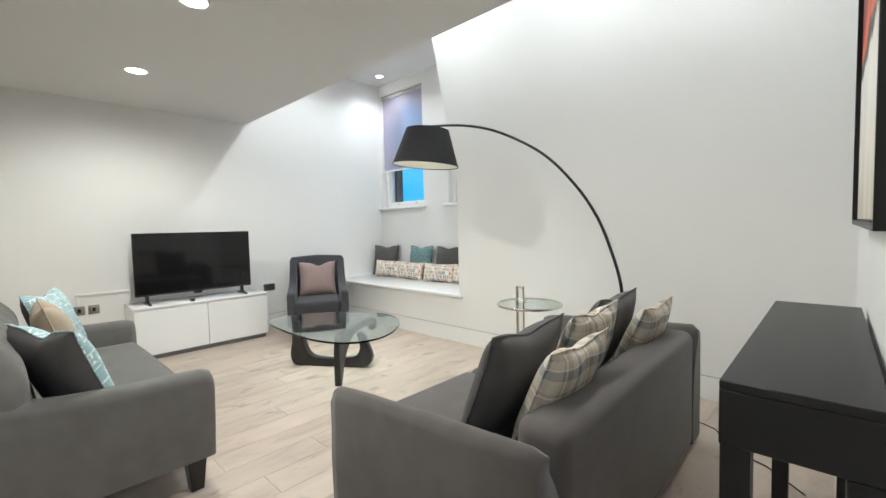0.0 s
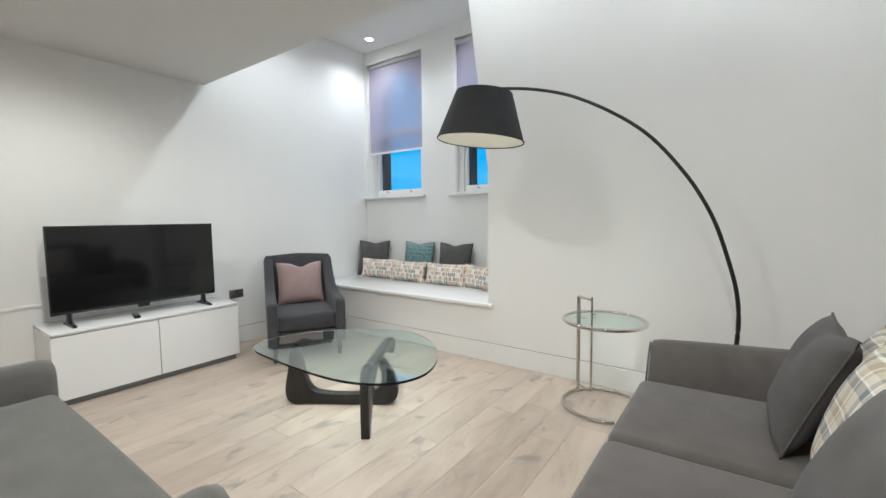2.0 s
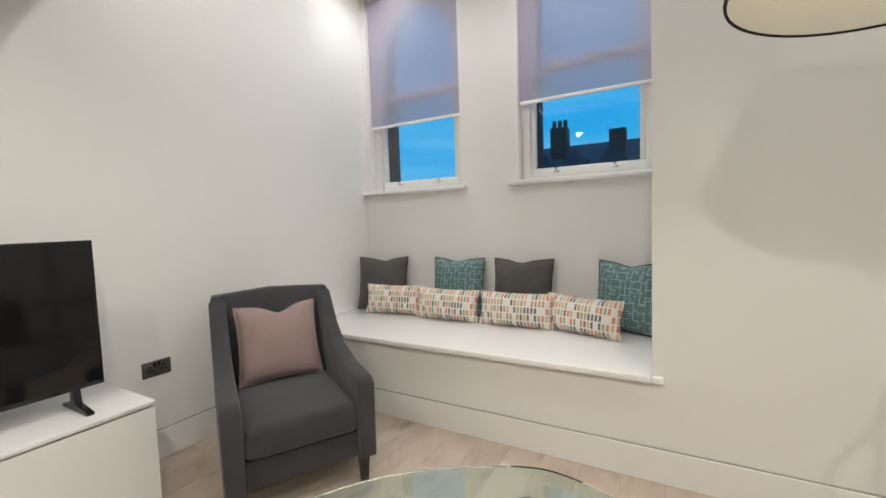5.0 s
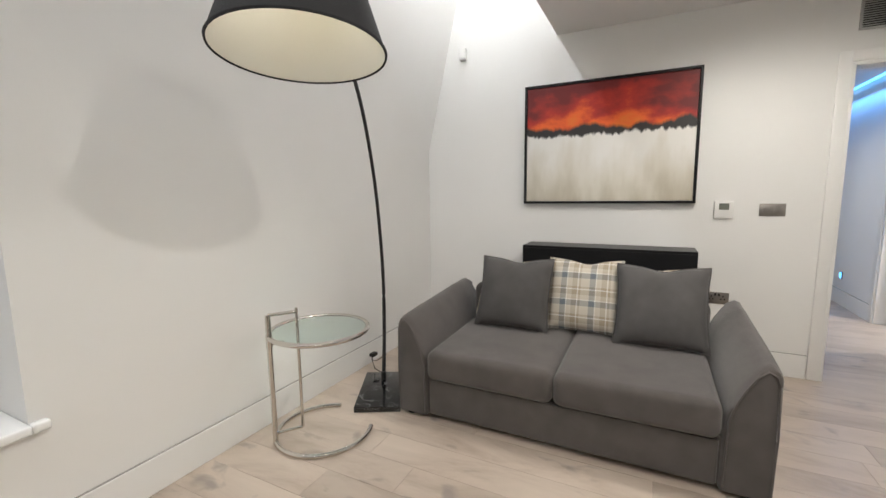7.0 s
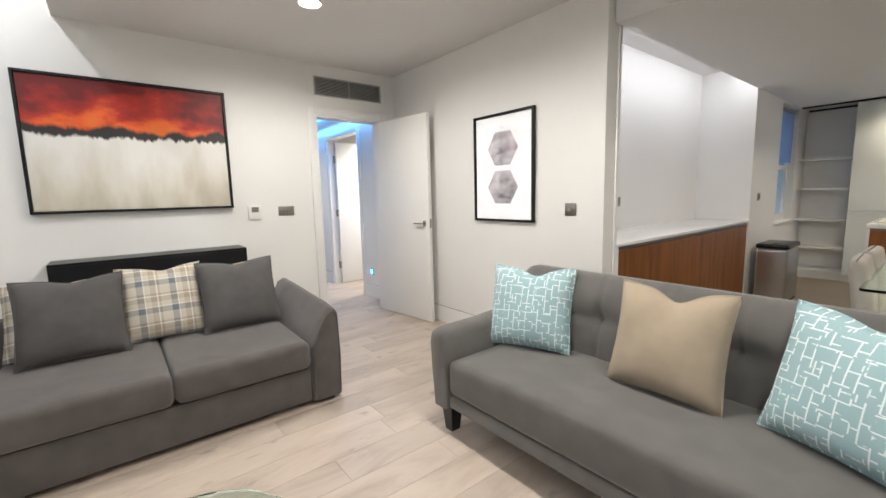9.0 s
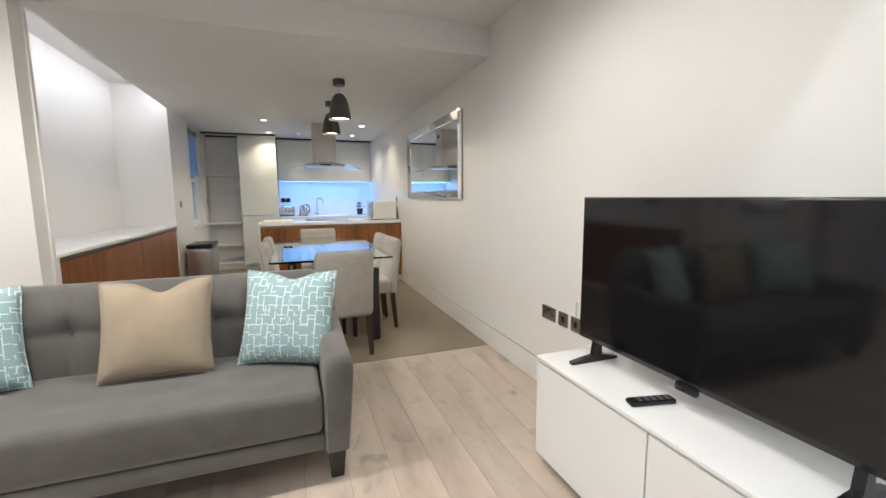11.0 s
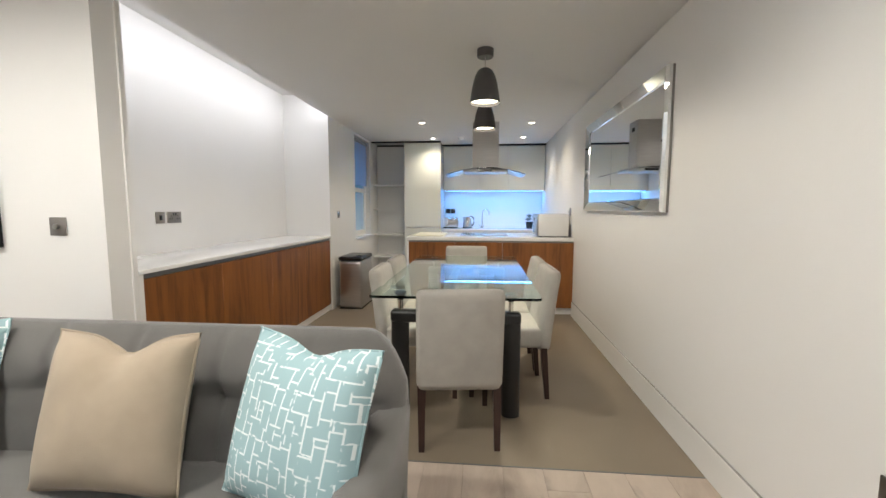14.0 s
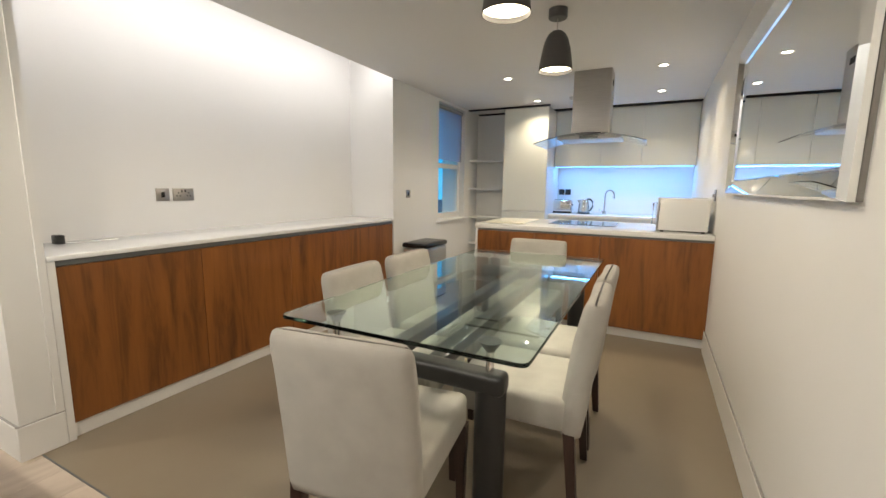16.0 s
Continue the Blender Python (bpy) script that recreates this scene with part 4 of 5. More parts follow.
def coffee_table():
    c = thing("coffee_table", pose(-3.16, 1.99, 0), "coffee table with a rounded triangular glass top on black sculpted legs", "coffee table")
    pts = [(-0.71, -0.29), (-0.72, -0.05), (-0.53, 0.26), (-0.18, 0.50), (0.05, 0.53), (0.32, 0.40), (0.53, 0.16), (0.615, -0.08), (0.54, -0.28), (0.33, -0.39), (0.0, -0.42), (-0.42, -0.40), (-0.60, -0.37)]
    out = spline(pts, 6)
    part("glass_top", prism(out, "z", 0.390, 0.405), green_glass, c, "thick green-edged glass", smooth=30).visible_shadow = False
    ring = bmesh.new()
    lo = [ring.verts.new((x * 1.003, y * 1.003, 0.392)) for x, y in out]
    hi = [ring.verts.new((x * 1.003, y * 1.003, 0.403)) for x, y in out]
    for k in range(len(out)):
        ring.faces.new((lo[k], lo[(k + 1) % len(out)], hi[(k + 1) % len(out)], hi[k]))
    part("glass_edge", ring, edge_glass, c, "dark green polished edge")
    # one curved leg lies along the floor, its twin stands on end across it
    foot = spline([(-0.44, 0.0), (-0.28, 0.0), (0.0, 0.0), (0.30, 0.0), (0.42, 0.03), (0.45, 0.11), (0.40, 0.22), (0.335, 0.30), (0.29, 0.29), (0.32, 0.18), (0.26, 0.10), (0.10, 0.075), (-0.15, 0.075), (-0.28, 0.11), (-0.34, 0.22), (-0.385, 0.375), (-0.44, 0.385), (-0.47, 0.25), (-0.50, 0.08)], 5)
    lower = part("lower_leg", prism(foot, "y", -0.035, 0.035, 0.006), black_wood, c, smooth=45)
    lower.matrix_basis = pose(-0.157, 0.02, 0.003, 0, 0, 33) @ Matrix.Diagonal((0.82, 1, 1, 1))
    upp = spline([(-0.455, 0.0), (-0.425, 0.0), (-0.38, 0.12), (-0.32, 0.24), (-0.20, 0.325), (0.0, 0.345), (0.22, 0.31), (0.27, 0.26), (0.33, 0.285), (0.33, 0.34), (0.24, 0.385), (0.0, 0.389), (-0.3, 0.389), (-0.42, 0.385), (-0.455, 0.28)], 5)
    up = part("upper_leg", prism(upp, "y", -0.026, 0.026, 0.006), black_wood, c, smooth=45)
    up.matrix_basis = pose(0.068, 0.153, 0.0, 0, 0, 121)


coffee_table()


def tv_unit():
    u = thing("tv_unit", pose(-5.085, 1.453, 0), "low white gloss television unit with two doors", "tv unit")
    L, H = 0.635, 0.522
    part("plinth", bx(-0.21, 0.20, -L + 0.02, L - 0.02, 0, 0.045), grey_strip, u, "recessed grey plinth")
    part("body", bx(-0.23, 0.22, -L, L, 0.045, H - 0.02, 0.002, 1), lacquer, u)
    part("top", bx(-0.23, 0.245, -L - 0.002, L + 0.002, H - 0.018, H, 0.003), lacquer, u)
    for a, b in ((-L, -0.003), (0.003, L)):
        part("door", bx(0.222, 0.24, a, b, 0.05, H - 0.028, 0.002, 1), lacquer, u)
    return H


UH = tv_unit()
tv = thing("television", pose(-5.05, 1.425, UH), "black flat-screen television, switched off", "television")
tz0, tz1 = 0.085, 0.72
body = bx(-0.045, -0.008, -0.53, 0.53, tz0 + 0.05, tz1 - 0.10, 0.01)
box(body, -0.012, 0.012, -0.56, 0.56, tz0, tz1, 0.004)
part("casing", body, black_plastic, tv)
part("screen", bx(0.0122, 0.014, -0.551, 0.551, tz0 + 0.02, tz1 - 0.008), screen, tv, "glossy black screen")
part("badge_bar", bx(0.0, 0.022, -0.04, 0.04, tz0 - 0.022, tz0 + 0.004, 0.004), black_plastic, tv, "small sensor housing")
for y in (-0.46, 0.46):
    ft = prism([(-0.11, 0.0), (0.13, 0.0), (0.13, 0.012), (0.02, 0.03), (0.01, tz0 + 0.01), (-0.02, tz0 + 0.01), (-0.025, 0.03), (-0.11, 0.012)], "y", y - 0.013, y + 0.013)
    part("foot", ft, black_plastic, tv, "splayed black foot")
rc = thing("remote_control", pose(-4.97, 1.345, UH, 0, 0, -12), "black remote control on the television unit", "remote control")
part("body", bx(-0.085, 0.085, -0.022, 0.022, 0, 0.018, 0.006, 3), black_plastic, rc)
for i in range(5):
    for j in range(3):
        part("button", bx(-0.065 + i * 0.026, -0.051 + i * 0.026, -0.015 + j * 0.011, -0.007 + j * 0.011, 0.018, 0.0205), grey_strip, rc)


def arc_lamp():
    l = thing("arc_floor_lamp", pose(-1.18, 3.01, 0), "black arc floor lamp with a drum shade and marble base", "floor lamp")
    b = part("base", bx(-0.25, 0.25, -0.14, 0.14, 0, 0.035, 0.003), marble, l, "black marble slab")
    b.matrix_basis = pose(-0.165, -0.09, 0, 0, 0, 27.6)
    part("socket", rod(bmesh.new(), (-0.054, -0.026, 0.035), (-0.050, -0.024, 0.09), 0.018, n=16), black_paint, l)
    d = Vector((-1.28, -0.62)).normalized()
    span = 1.42
    ctrl = [(0.06, 0.04), (-0.02, 0.30), (-0.055, 0.58), (-0.045, 0.80), (0.015, 1.03), (0.11, 1.28), (0.26, 1.52), (0.49, 1.765), (0.81, 1.95), (1.10, 2.03), (span, 2.05)]
    pts = []
    for i in range(len(ctrl) - 1):
        p = [Vector(ctrl[max(0, min(len(ctrl) - 1, i + k))]) for k in (-1, 0, 1, 2)]
        for s in range(8):
            t = s / 8
            q = 0.5 * (2 * p[1] + (p[2] - p[0]) * t + (2 * p[0] - 5 * p[1] + 4 * p[2] - p[3]) * t * t + (3 * p[1] - p[0] - 3 * p[2] + p[3]) * t ** 3)
            pts.append((d.x * q.x, d.y * q.x, q.y))
    pts.append((d.x * span, d.y * span, 2.05))
    part("arc_pole", tube(bmesh.new(), pts, 0.013, 12, 0.009), black_paint, l)
    sx, sy = d.x * span, d.y * span
    sh = part("shade", lathe(bmesh.new(), [(0.172, 0.285), (0.266, 0.0), (0.264, 0.0), (0.170, 0.285)], 48), shade_cloth, l)
    ang = math.degrees(math.atan2(d.y, d.x))
    sh.matrix_basis = pose(sx, sy, 1.74, 0, 0, ang) @ pose(0, 0, 0, 0, -5, 0)
    part("lining", lathe(bmesh.new(), [(0.002, 0.276), (0.168, 0.276), (0.262, 0.002)], 48), shade_lining, sh, "white inner lining")
    part("rim", lathe(bmesh.new(), [(0.261, 0.0), (0.267, -0.003), (0.269, 0.004), (0.264, 0.006)], 48), shade_cloth, sh)
    part("holder", rod(bmesh.new(), (0, 0, 0.20), (0, 0, 0.295), 0.02, n=16), black_paint, sh)
    part("spider", lathe(bmesh.new(), [(0.06, 0.255), (0.063, 0.258), (0.066, 0.255), (0.063, 0.252), (0.06, 0.255)], 24), black_paint, sh)
    bb2 = bmesh.new()
    bmesh.ops.create_uvsphere(bb2, u_segments=20, v_segments=12, radius=0.03)
    bmesh.ops.translate(bb2, vec=(0, 0, 0.19), verts=bb2.verts)
    part("bulb", bb2, bulb_glow, sh, "warm glowing bulb")
    pl = bpy.data.lights.new("shade_lamp", "POINT")
    pl.energy, pl.color, pl.shadow_soft_size = 1.3, (1, 0.96, 0.88), 0.03
    new("shade_lamp", pl).location = (-1.18 + sx, 3.01 + sy, 1.93)
    cable = [(0.0, 0.02, 0.05), (0.02, 0.10, 0.06), (0.07, 0.16, 0.10), (0.12, 0.2, 0.12), (0.16, 0.22, 0.05), (0.24, 0.24, 0.012), (0.4, 0.26, 0.006)]
    part("cable", tube(bmesh.new(), cable, 0.003, 6), black_plastic, l)
    part("foot_switch", bx(0.10, 0.16, 0.17, 0.21, 0.10, 0.125, 0.006), black_plastic, l)


marble = bpy.data.materials.new("black marble")
marble.use_nodes = True
mt = marble.node_tree
mn = mt.nodes.new("ShaderNodeTexNoise")
mn.inputs["Scale"].default_value, mn.inputs["Detail"].default_value, mn.inputs["Distortion"].default_value = 1.6, 8, 2.0
mr_ = ramp(mt, [(0.485, (0.010, 0.010, 0.011)), (0.50, (0.25, 0.25, 0.25)), (0.512, (0.010, 0.010, 0.011))])
mt.links.new(mn.outputs["Fac"], mr_.inputs["Fac"])
mt.links.new(mr_.outputs["Color"], mt.nodes["Principled BSDF"].inputs["Base Color"])
mt.nodes["Principled BSDF"].inputs["Roughness"].default_value = 0.12
arc_lamp()


def side_table():
    s = thing("side_table", pose(-1.85, 2.955, 0), "round glass side table on a chrome tube frame", "side table")
    R = 0.255
    part("glass_top", rod(bmesh.new(), (0, 0, 0.580), (0, 0, 0.590), R - 0.008, n=48), green_glass, s, "clear round glass").visible_shadow = False
    ring = [(R * math.cos(a), R * math.sin(a), 0.585) for a in (2 * math.pi * k / 48 for k in range(49))]
    part("top_ring", tube(bmesh.new(), ring, 0.013, 10), chrome, s)
    a0 = math.radians(148)
    gap = math.radians(40)
    low = [(R * math.cos(a), R * math.sin(a), 0.013) for a in (math.radians(-20) + gap + (2 * math.pi - 2 * gap) * k / 40 for k in range(41))]
    part("base_ring", tube(bmesh.new(), low, 0.013, 10), chrome, s)
    ux, uy = math.cos(a0), math.sin(a0)
    vx, vy = -uy, ux
    p1 = (R * ux - 0.01 * vx, R * uy - 0.01 * vy)
    p2 = (p1[0] + 0.14 * math.cos(math.radians(-35)), p1[1] + 0.14 * math.sin(math.radians(-35)))
    post = [(p1[0], p1[1], 0.013), (p1[0], p1[1], 0.70)]
    part("main_post", tube(bmesh.new(), post, 0.0135, 10), chrome, s)
    part("inner_post", tube(bmesh.new(), [(p2[0], p2[1], 0.06), (p2[0], p2[1], 0.72)], 0.008, 10), chrome, s)
    part("handle_bar", tube(bmesh.new(), [(p1[0], p1[1], 0.70), (p2[0], p2[1], 0.70)], 0.009, 10), chrome, s)
    part("lower_bar", tube(bmesh.new(), [(p1[0], p1[1], 0.06), (p2[0], p2[1], 0.06)], 0.008, 10), chrome, s)
    cl = rod(bmesh.new(), (p1[0], p1[1], 0.53), (p1[0], p1[1], 0.60), 0.016, n=14)
    rod(cl, (p1[0], p1[1], 0.545), (p1[0] + 0.06, p1[1] - 0.04, 0.545), 0.006, n=10)
    part("clamp", cl, chrome, s)
    part("pin", tube(bmesh.new(), [(p2[0], p2[1], 0.60), (p2[0] + 0.02, p2[1] + 0.02, 0.60)], 0.004, 6), black_paint, s)


side_table()


def console():
    c = thing("console_table", pose(-0.075, 1.69, 0), "black lacquered console table on square legs", "console table")
    part("top", bx(-0.135, 0.13, -0.61, 0.61, 0.865, 0.885, 0.002, 1), black_lacquer, c)
    part("apron", bx(-0.135, 0.13, -0.61, 0.61, 0.74, 0.865, 0.002, 1), black_lacquer, c)
    for x in (-0.105, 0.10):
        for y in (-0.58, 0.58):
            part("leg", bx(x - 0.028, x + 0.028, y - 0.028, y + 0.028, 0, 0.74, 0.002, 1), black_lacquer, c)


console()
fc = thing("floor_cable", pose(-0.30, 2.62, 0), "thin black cable lying on the boards", "cable")
part("cable", tube(bmesh.new(), [(-0.4, 0.3, 0.004), (-0.22, 0.22, 0.004), (-0.1, 0.02, 0.004), (0.05, -0.06, 0.004), (0.2, -0.22, 0.004)], 0.003, 6), black_plastic, fc)
cab = thing("extension_cable", pose(-0.03, 1.25, 0), "white cable lying below the console table", "cable")
part("cable", tube(bmesh.new(), [(0, 0, 0.004), (-0.05, 0.06, 0.004), (-0.02, 0.14, 0.004), (0.04, 0.10, 0.004), (0.06, 0.0, 0.02), (0.08, -0.1, 0.2)], 0.003, 6), trim_paint, cab)

# painting over the console
pt = thing("painting", pose(EX - 0.004, 1.73, 1.69, 0, 0, -90), "framed abstract painting of red sky over a pale field", "painting")
hw, hh = 0.632, 0.478
part("canvas", bx(-hw + 0.02, hw - 0.02, -0.030, -0.004, -hh + 0.02, hh - 0.02), canvas, pt, "red, black and cream canvas")
fr = [(-hw, -hw + 0.018, -hh, hh), (hw - 0.018, hw, -hh, hh), (-hw + 0.018, hw - 0.018, hh - 0.018, hh), (-hw + 0.018, hw - 0.018, -hh, -hh + 0.018)]
for a, b, z0, z1 in fr:
    part("frame_rail", bx(a, b, -0.045, 0.0, z0, z1, 0.002, 1), black_lacquer, pt)

# framed hexagon print
hx = thing("framed_print", pose(-1.555, SY + 0.004, 1.485, 0, 0, 180), "black framed print of two grey hexagons", "framed print")
hw, hh = 0.325, 0.435
part("paper", bx(-hw + 0.01, hw - 0.01, -0.012, 0.0, -hh + 0.01, hh - 0.01), paper, hx, "white paper")
for a, b, z0, z1 in [(-hw, -hw + 0.02, -hh, hh), (hw - 0.02, hw, -hh, hh), (-hw + 0.02, hw - 0.02, hh - 0.02, hh), (-hw + 0.02, hw - 0.02, -hh, -hh + 0.02)]:
    part("frame_rail", bx(a, b, -0.028, 0.002, z0, z1, 0.002, 1), black_lacquer, hx)
for z in (0.155, -0.155):
    hexa = [(0.165 * math.cos(math.pi / 3 * k), z + 0.165 * math.sin(math.pi / 3 * k) * 0.93) for k in range(6)]
    part("hexagon", prism(hexa, "y", -0.0135, -0.012), agate, hx, "grey violet marbled hexagon")
part("glazing", bx(-hw + 0.02, hw - 0.02, -0.019, -0.017, -hh + 0.02, hh - 0.02), clear_glass, hx).visible_shadow = False


# ---- wall plates ----
def plate(name, x, y, z, normal, w, h, label, kind):
    rz = {"w": 90, "e": -90, "s": 0, "n": 180}[normal]
    p = thing(name, pose(x, y, z, 0, 0, rz), label, "socket" if "socket" in name else "switch")
    part("plate", bx(-w / 2, w / 2, -0.007, 0.0, -h / 2, h / 2, 0.002), plate_steel, p)
    if kind == "double":
        for k in (-1, 1):
            for dx, dz in ((0, 0.012), (-0.011, -0.008), (0.011, -0.008)):
                part("pin_hole", bx(k * 0.036 + dx - 0.004, k * 0.036 + dx + 0.004, -0.0078, -0.007, dz - 0.005, dz + 0.005), dark_gap, p)
            part("rocker", bx(k * 0.012 - 0.005, k * 0.012 + 0.005, -0.010, -0.007, 0.016, 0.034, 0.001, 1), black_plastic, p)
    elif kind == "single":
        part("rocker", bx(-0.012, 0.012, -0.010, -0.007, -0.018, 0.018, 0.002), black_plastic, p)
    elif kind == "dimmer":
        part("knob", rod(bmesh.new(), (0, -0.007, 0), (0, -0.022, 0), 0.013, n=18), steel, p)
    elif kind == "wide":
        for k in range(4):
            part("rocker", bx(-0.055 + k * 0.03, -0.035 + k * 0.03, -0.010, -0.007, -0.018, 0.018, 0.002), plate_steel, p)


plate("wall_socket", WX, 0.20, 0.505, "w", 0.146, 0.086, "brushed nickel double socket on the white wall", "double")
plate("wall_socket", WX, 0.35, 0.505, "w", 0.086, 0.086, "brushed nickel single socket on the white wall", "single")
plate("wall_socket", WX, 0.47, 0.505, "w", 0.086, 0.086, "brushed nickel aerial socket on the white wall", "single")
plate("wall_socket", WX, 0.58, 0.505, "w", 0.086, 0.086, "brushed nickel outlet beside the television unit", "single")
plate("wall_socket", WX, 2.33, 0.515, "w", 0.146, 0.086, "brushed nickel double socket behind the television unit", "double")
plate("light_switch", EX, 0.64, 1.165, "e", 0.146, 0.086, "wide brushed nickel switch plate beside the door", "wide")
plate("light_switch", -2.19, SY, 1.155, "n", 0.09, 0.09, "square brushed nickel dimmer switch", "dimmer")
plate("wall_socket", EX, 0.92, 0.52, "e", 0.146, 0.086, "brushed nickel double socket behind the sofa", "double")
plate("light_switch", -1.9, -1.60, 1.175, "e", 0.086, 0.086, "brushed nickel switch above the sideboard", "single")
plate("wall_socket", -1.9, -1.74, 1.175, "e", 0.146, 0.086, "brushed nickel double socket above the sideboard", "double")
plate("light_switch", PX, -3.89, 1.17, "e", 0.086, 0.086, "brushed nickel switch on the kitchen pier", "single")
th = thing("thermostat", pose(EX, 0.92, 1.165, 0, 0, -90), "white wall thermostat with a grey display", "thermostat")
part("body", bx(-0.058, 0.058, -0.022, 0.0, -0.062, 0.062, 0.006), trim_paint, th)
part("display", bx(-0.03, 0.03, -0.0235, -0.022, 0.0, 0.045), mat("lcd grey", (0.16, 0.17, 0.14), 0.3), th, "grey green display")
for k in (-1, 0, 1):
    part("button", bx(k * 0.02 - 0.006, k * 0.02 + 0.006, -0.0245, -0.022, -0.035, -0.025), trim_paint, th)
tk = thing("cable_trunking", pose(WX, 0.45, 0.655), "white plastic cable trunking on the wall", "trunking")
part("channel", bx(0, 0.012, 0, 0.42, -0.012, 0.012, 0.002), trim_paint, tk)
part("drop", bx(0, 0.012, 0, 0.024, -0.105, -0.012, 0.002), trim_paint, tk)
sn = thing("motion_sensor", pose(EX, 2.93, 2.52, 0, 0, -90), "small white security sensor high on the wall", "sensor")
part("body", bx(-0.03, 0.03, -0.045, 0, -0.05, 0.05, 0.012, 3), trim_paint, sn)
mat_slat = mat("grey vent enamel", (0.42, 0.42, 0.41), 0.5)
vt = thing("air_vent", pose(EX, -0.07, 2.35, 0, 0, -90), "grey louvred air vent above the door", "vent")
part("backing", bx(-0.365, 0.365, -0.002, 0, -0.088, 0.088), dark_gap, vt)
for a, b, z0, z1 in [(-0.365, -0.352, -0.088, 0.088), (0.352, 0.365, -0.088, 0.088), (-0.352, 0.352, 0.076, 0.088), (-0.352, 0.352, -0.088, -0.076), (-0.005, 0.005, -0.076, 0.076)]:
    part("vent_frame", bx(a, b, -0.012, -0.002, z0, z1), mat_slat, vt)
for k in range(11):
    sl = bx(-0.352, 0.352, -0.007, 0.007, -0.0012, 0.0012)
    part("slat", sl, mat_slat, vt).matrix_basis = pose(0, -0.009, -0.066 + k * 0.0132, 35, 0, 0)

# ---- window seat cushions ----
BENCH = "window seat cushions"
SZ = 0.521
for x, y, mm, rz, lb in ((-5.06, 4.04, grey_pillow, 14, "dark grey corded cushion in the window seat corner"), (-4.36, 4.10, teal_dark, 0, "teal maze-print cushion on the window seat"), (-3.82, 4.10, grey_pillow, 0, "dark grey corded cushion on the window seat"), (-3.10, 4.02, teal_dark, -22, "teal maze-print cushion at the window seat end")):
    cushion("cushion", lean(x, y - 0.03, SZ, 10, rz), 0.46, 0.46, 0.13, mm, None, lb, BENCH, black_plastic if mm is grey_pillow else charcoal)
for x, y, rz in ((-4.86, 3.90, 6), (-4.35, 3.87, -2), (-3.80, 3.87, 1), (-3.36, 3.86, -20)):
    cushion("bolster_cushion", lean(x, y, SZ, 12, rz), 0.54, 0.24, 0.13, dashes, None, "long white cushion with rust and green dash print", BENCH)

# ---- dining area ----
sdb = thing("sideboard", pose(PX, -2.18, 0), "built-in sideboard with walnut doors and a white top", "sideboard")
Y0, Y1 = -3.6 + 2.18 + 0.002, -0.762 + 2.18
part("plinth", bx(0.03, 0.53, Y0, Y1, 0, 0.075), trim_paint, sdb, "white plinth")
part("carcass", bx(0.035, 0.53, Y0, Y1, 0.075, 0.86), dark_gap, sdb)
part("top", bx(-0.005, 0.548, Y0, Y1, 0.89, 0.915, 0.003), stone_top, sdb, "white worktop")
part("finger_rail", bx(0.02, 0.53, Y0, Y1, 0.862, 0.889), grey_strip, sdb, "grey recessed finger rail")
part("end_panel", bx(0.0, 0.53, Y1 - 0.03, Y1, 0, 0.888), trim_paint, sdb, "white end panel")
n = 4
for k in range(n):
    w = (Y1 - 0.033 - Y0) / n
    part("door", bx(0.012, 0.034, Y0 + k * w + 0.0015, Y0 + (k + 1) * w - 0.0015, 0.08, 0.858, 0.0015, 1), walnut, sdb, "walnut veneer door")
ch_ = thing("phone_charger", pose(-2.0, -0.98, 0.915), "small charger with cable on the sideboard", "charger")
part("body", bx(-0.03, 0.03, -0.02, 0.02, 0, 0.05, 0.005), black_plastic, ch_)
part("cable", tube(bmesh.new(), [(0, 0, 0.01), (-0.04, -0.06, 0.006), (-0.06, -0.16, 0.006), (-0.05, -0.26, 0.006)], 0.003, 6), trim_paint, ch_)

TX, TY0, TY1 = -4.115, -3.08, -1.03


